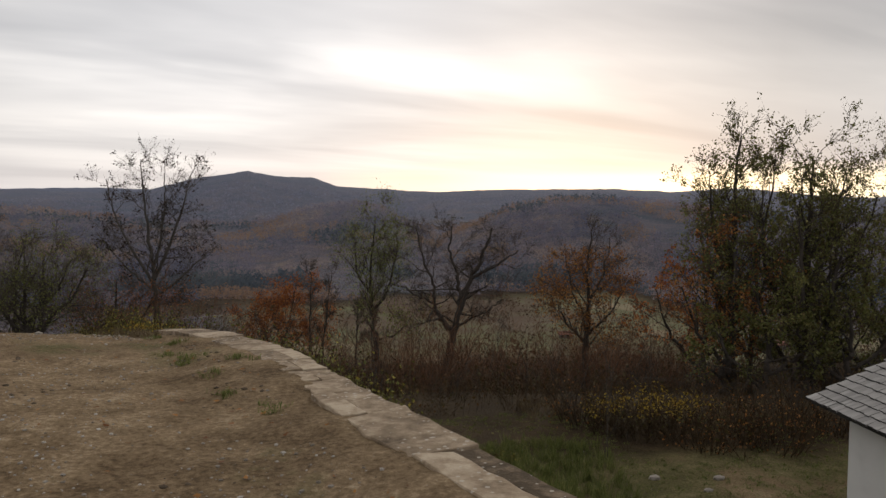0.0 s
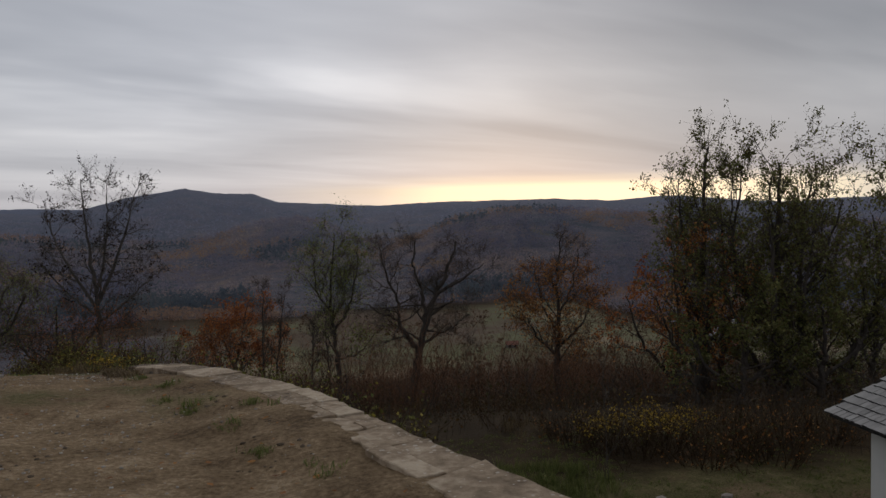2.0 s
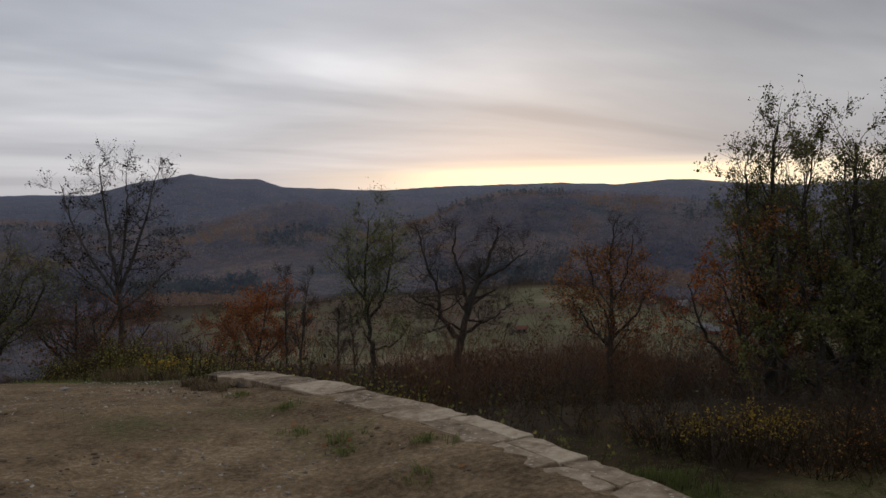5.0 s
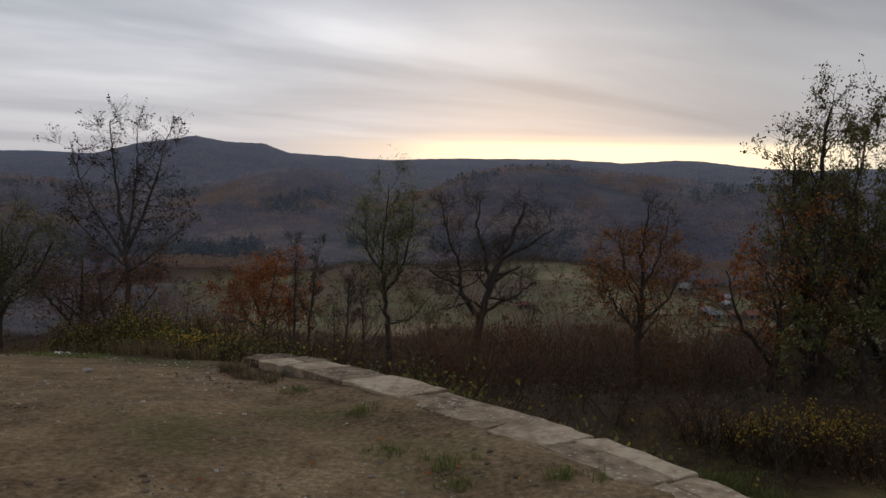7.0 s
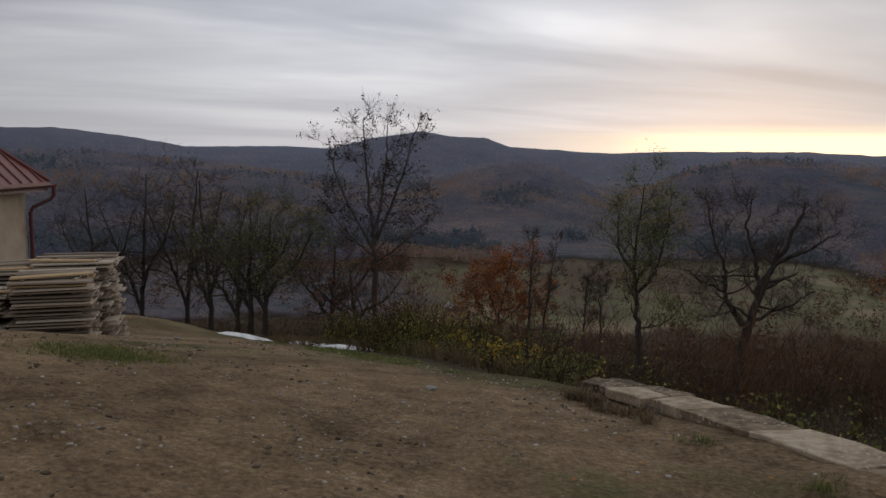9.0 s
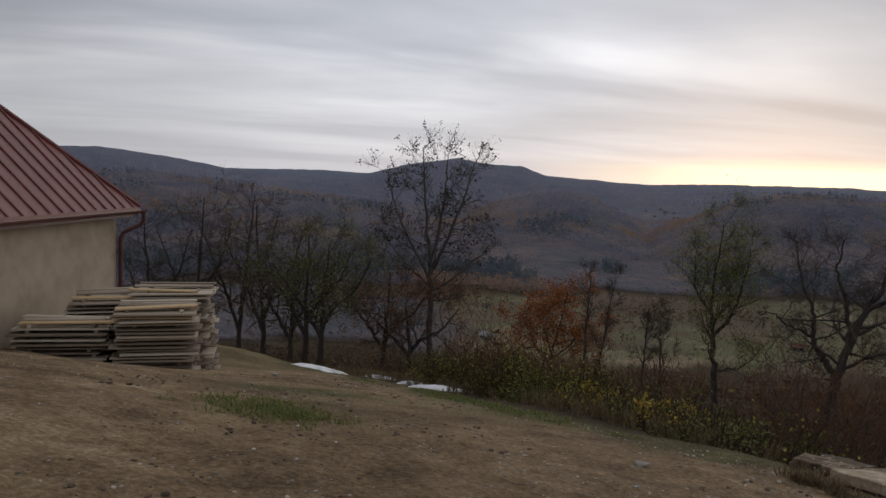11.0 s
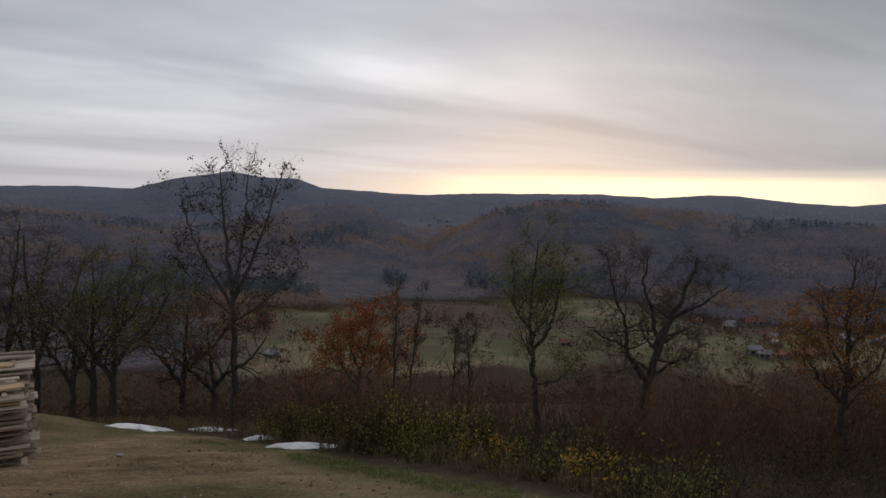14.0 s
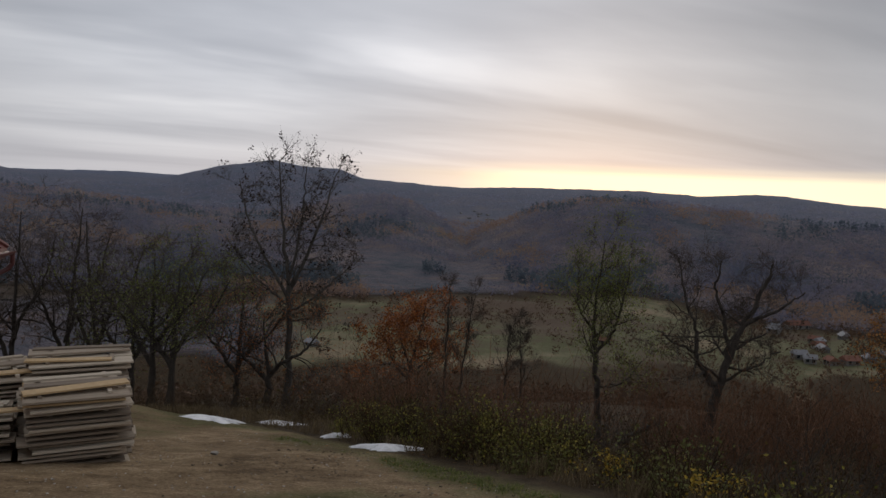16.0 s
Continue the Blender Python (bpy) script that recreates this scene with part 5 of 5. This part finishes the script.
def snow_patch(at, length, width, turn, seed):
    """A thin ragged sheet of snow that follows the ground."""
    rng = np.random.default_rng(seed)
    n, rings = 40, 7
    a = np.arange(n) * 2 * np.pi / n
    rag = 1 + 0.4 * np.array([vnoise(np.array([math.cos(q) * 2.2 + seed]), np.array([math.sin(q) * 2.2]), seed)[0] for q in a]) + rng.normal(0, 0.26, n)
    V = []
    c, s = math.cos(turn), math.sin(turn)
    for k in range(rings + 1):
        f = k / rings
        u, v = np.cos(a) * rag * f * length / 2, np.sin(a) * rag * f * width / 2
        x, y = at[0] + u * c - v * s, at[1] + u * s + v * c
        z = land(x, y) + 0.11 * (1 - f ** 3) - 0.01 + 0.02 * fbm(x * 4, y * 4, 3, seed) * (f < 1)
        V.append(np.stack([x, y, z], 1))
    V = np.concatenate(V)
    F = [[k * n + j, (k + 1) * n + j, (k + 1) * n + (j + 1) % n, k * n + (j + 1) % n] for k in range(rings) for j in range(n)]
    tagged(new("snow_patch", mesh_of("snow_patch", V, F, SNOW, True)), "thin ragged patch of old white snow", "snow", "snow patches at the yard's edge")


snow_patch((-15.75, 26.9), 1.15, 1.6, 0.33, 3)
snow_patch((-14.2, 28.3), 1.2, 1.5, 0.25, 4)
snow_patch((-11.8, 23.9), 0.8, 0.9, 0.2, 5)
snow_patch((-10.4, 21.2), 1.0, 0.9, 0.1, 6)

log_line = [(-2.6, 36.4, height(-2.6, 36.4) + 0.2), (-1.9, 36.6, height(-1.9, 36.6) + 0.75), (-0.9, 36.9, height(-0.9, 36.9) + 1.25)]
tagged(new("broken_log", mesh_of("broken_log", *tube(log_line, [0.13, 0.11, 0.08], 9), BARK)), "broken dark trunk leaning in the brush", "log")

# ---- the valley: houses, hedges, woods ----


def far_house(bearing, r, w, l, h, turn, roof, seed):
    w, l, h = w * 0.68, l * 0.7, h * 0.75
    x, y = r * math.sin(radians(bearing)), r * math.cos(radians(bearing))
    ob = thing("village_house", pose(x, y, height(x, y), 0, 0, turn), "distant white house with a " + ("red tiled roof" if roof is TILE_RED else "pale grey roof"), "house", "houses in the valley")
    part("wall", box((l, w, h + 0.6), (0, 0, (h - 0.6) / 2)), VILLAGE_WALL, ob)
    k = 0.5
    V = [(-l / 2 - k, -w / 2 - k, h - 0.2), (l / 2 + k, -w / 2 - k, h - 0.2), (l / 2 + k, w / 2 + k, h - 0.2), (-l / 2 - k, w / 2 + k, h - 0.2), (-l / 2 - k, 0, h + w * 0.38), (l / 2 + k, 0, h + w * 0.38)]
    part("roof", (V, [[0, 1, 5, 4], [2, 3, 4, 5], [1, 2, 5], [3, 0, 4], [3, 2, 1, 0]]), roof, ob)
    n = max(2, int(l / 3))
    for side in (-1, 1):
        for i in range(n):
            part("window", box((1.1, 0.12, 1.3), ((i + 0.5) / n * l - l / 2, side * w / 2, h * 0.55)), GLASS_DARK, ob)
    return ob


def build_valley():
    rng = random.Random(77)
    for k in range(12):
        far_house(rng.uniform(17, 25), rng.uniform(335, 450), rng.uniform(5, 6.5), rng.uniform(6, 9), rng.uniform(2.2, 3.2), rng.uniform(0, 180), TILE_RED if rng.random() < 0.5 else TILE_PALE, k)
    for k in range(8):
        far_house(rng.uniform(26, 34), rng.uniform(350, 450), rng.uniform(5, 6.5), rng.uniform(6, 10), rng.uniform(2.2, 3.2), rng.uniform(0, 180), TILE_RED if rng.random() < 0.4 else TILE_PALE, k)
    far_house(22.0, 445, 8, 17, 3.4, 15, TILE_RED, 50)
    far_house(30.0, 410, 9, 20, 3.0, 20, TILE_PALE, 51)
    for b, r in ((-12.3, 318), (9.0, 350)):
        far_house(b, r, 5, 7, 2.4, rng.uniform(0, 180), TILE_RED if b > 0 else TILE_PALE, int(r))
    # the small settlement high in the side valley
    for k in range(12):
        far_house(rng.uniform(-0.8, 2.2), rng.uniform(1500, 1650), 5, rng.uniform(6, 9), 3, rng.uniform(0, 180), TILE_PALE, 90 + k)


build_valley()


def crown(seed, tall=1.0, wide=0.5, shards=44, cone=False):
    """A far tree or shrub: small sprays filling an uneven crown."""
    rng = np.random.default_rng(seed)
    V, F = [], []
    for k in range(shards):
        f = rng.uniform(0, 1)
        r = (wide * (1 - f) if cone else wide * math.sqrt(max(0.05, 1 - (2 * f - 1) ** 2))) * rng.uniform(0.3, 1.05)
        a = rng.uniform(0, 6.28)
        c = np.array([math.cos(a) * r, math.sin(a) * r, (0.06 + 0.94 * f) * tall])
        V += [c + rng.normal(0, 0.085, 3) * tall for _ in range(3)]
        F.append([3 * k, 3 * k + 1, 3 * k + 2])
    return np.array(V), np.array(F)


def build_woods():
    rng = np.random.default_rng(81)
    leafy = [crown(k, shards=26) for k in range(8)]

    def ring(n, r0, r1, b0=-52, b1=50):
        b, r = np.radians(rng.uniform(b0, b1, n)), np.sqrt(rng.uniform(r0 ** 2, r1 ** 2, n))
        return r * np.sin(b), r * np.cos(b), r

    # hedges and lone trees over the meadows
    x, y, r = ring(7000, 200, 470)
    line = np.abs(fbm(x / 75, y / 75, 2, 93))
    keep = ((line < 0.06) | (np.abs(fbm(x / 50 + 9, y / 50, 2, 133)) < 0.03) | (rng.uniform(0, 1, len(x)) < 0.03)) & (r > 240)
    stuff("hedgerows", "dark hedges and scrub between the meadows", "hedge", scatter(leafy, x[keep], y[keep], rng, (1.6, 4.2), 0.02, 0.4), SCRUB)
    x, y, r = ring(5600, 62, 360)
    keep = (r < 300 + 110 * fbm(x / 70, y / 70, 3, 85)) & (fbm(x / 12, y / 12, 3, 97) > -0.3)
    small = [crown(20 + k, shards=26) for k in range(6)]
    gx, gy, gr = ring(420, 300, 470, 13, 36)
    hx, hy, hr = ring(260, 300, 460, -30, 13)
    stuff("valley_trees", "bare brown trees among the village houses", "trees", scatter(small, np.concatenate([gx, hx]), np.concatenate([gy, hy]), rng, (2.5, 6.5), 0.02, 0.3), SCRUB)
    stuff("valley_scrub", "brown scrub on the falling slope", "scrub", scatter(leafy, x[keep], y[keep], rng, (1.2, 3.4), 0.05, 0.3), SCRUB)


build_woods()


def build_forest():
    """The wooded hills: belts of bare trees, rusty stands and conifers with clearings between."""
    rng = np.random.default_rng(83)
    n = 44000
    bearing, r = rng.uniform(-56, 48, n), 450 * (1900 / 450) ** rng.uniform(0, 1, n)
    x, y = r * np.sin(np.radians(bearing)), r * np.cos(np.radians(bearing))
    open_land = (fbm(x / 130, y / 130, 3, 141) > 0.52) | ((np.abs(bearing - 0.7) < 2.4) & (np.abs(r - 1575) < 130)) | (r < 470 + 60 * fbm(x / 90, y / 90, 3, 83))
    stand = fbm(x / 110, y / 110, 3, 145)
    pine = (fbm(x / 90 + 5, y / 90, 3, 149) > 0.38 - 0.45 * np.exp(-((r - 560) / 80) ** 2)) & (r < 1150)
    rust = (stand > 0.26) & ~pine & (r < 1500)
    # past 1250 m the same bare trees get the colour greyed for haze
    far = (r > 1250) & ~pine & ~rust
    round_kinds, cones = [crown(200 + k, 1.0, 0.55, 12) for k in range(10)], [crown(220 + k, 1.0, 0.26, 13, True) for k in range(6)]
    for name, label, which, kinds, scale, material in (
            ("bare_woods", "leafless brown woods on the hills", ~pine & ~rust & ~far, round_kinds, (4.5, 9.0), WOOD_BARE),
            ("far_woods", "leafless woods on the far hills, greyed by painted haze", far, round_kinds, (5.0, 9.0), WOOD_FAR_HAZED),
            ("rusty_woods", "rust-brown autumn stands on the hills", rust, round_kinds, (4.5, 8.5), WOOD_RUST),
            ("conifer_woods", "dark green conifer stands in the valley", pine, cones, (6.0, 11.0), WOOD_PINE)):
        keep = which & ~open_land
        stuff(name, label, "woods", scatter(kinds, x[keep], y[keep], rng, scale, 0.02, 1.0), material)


build_forest()
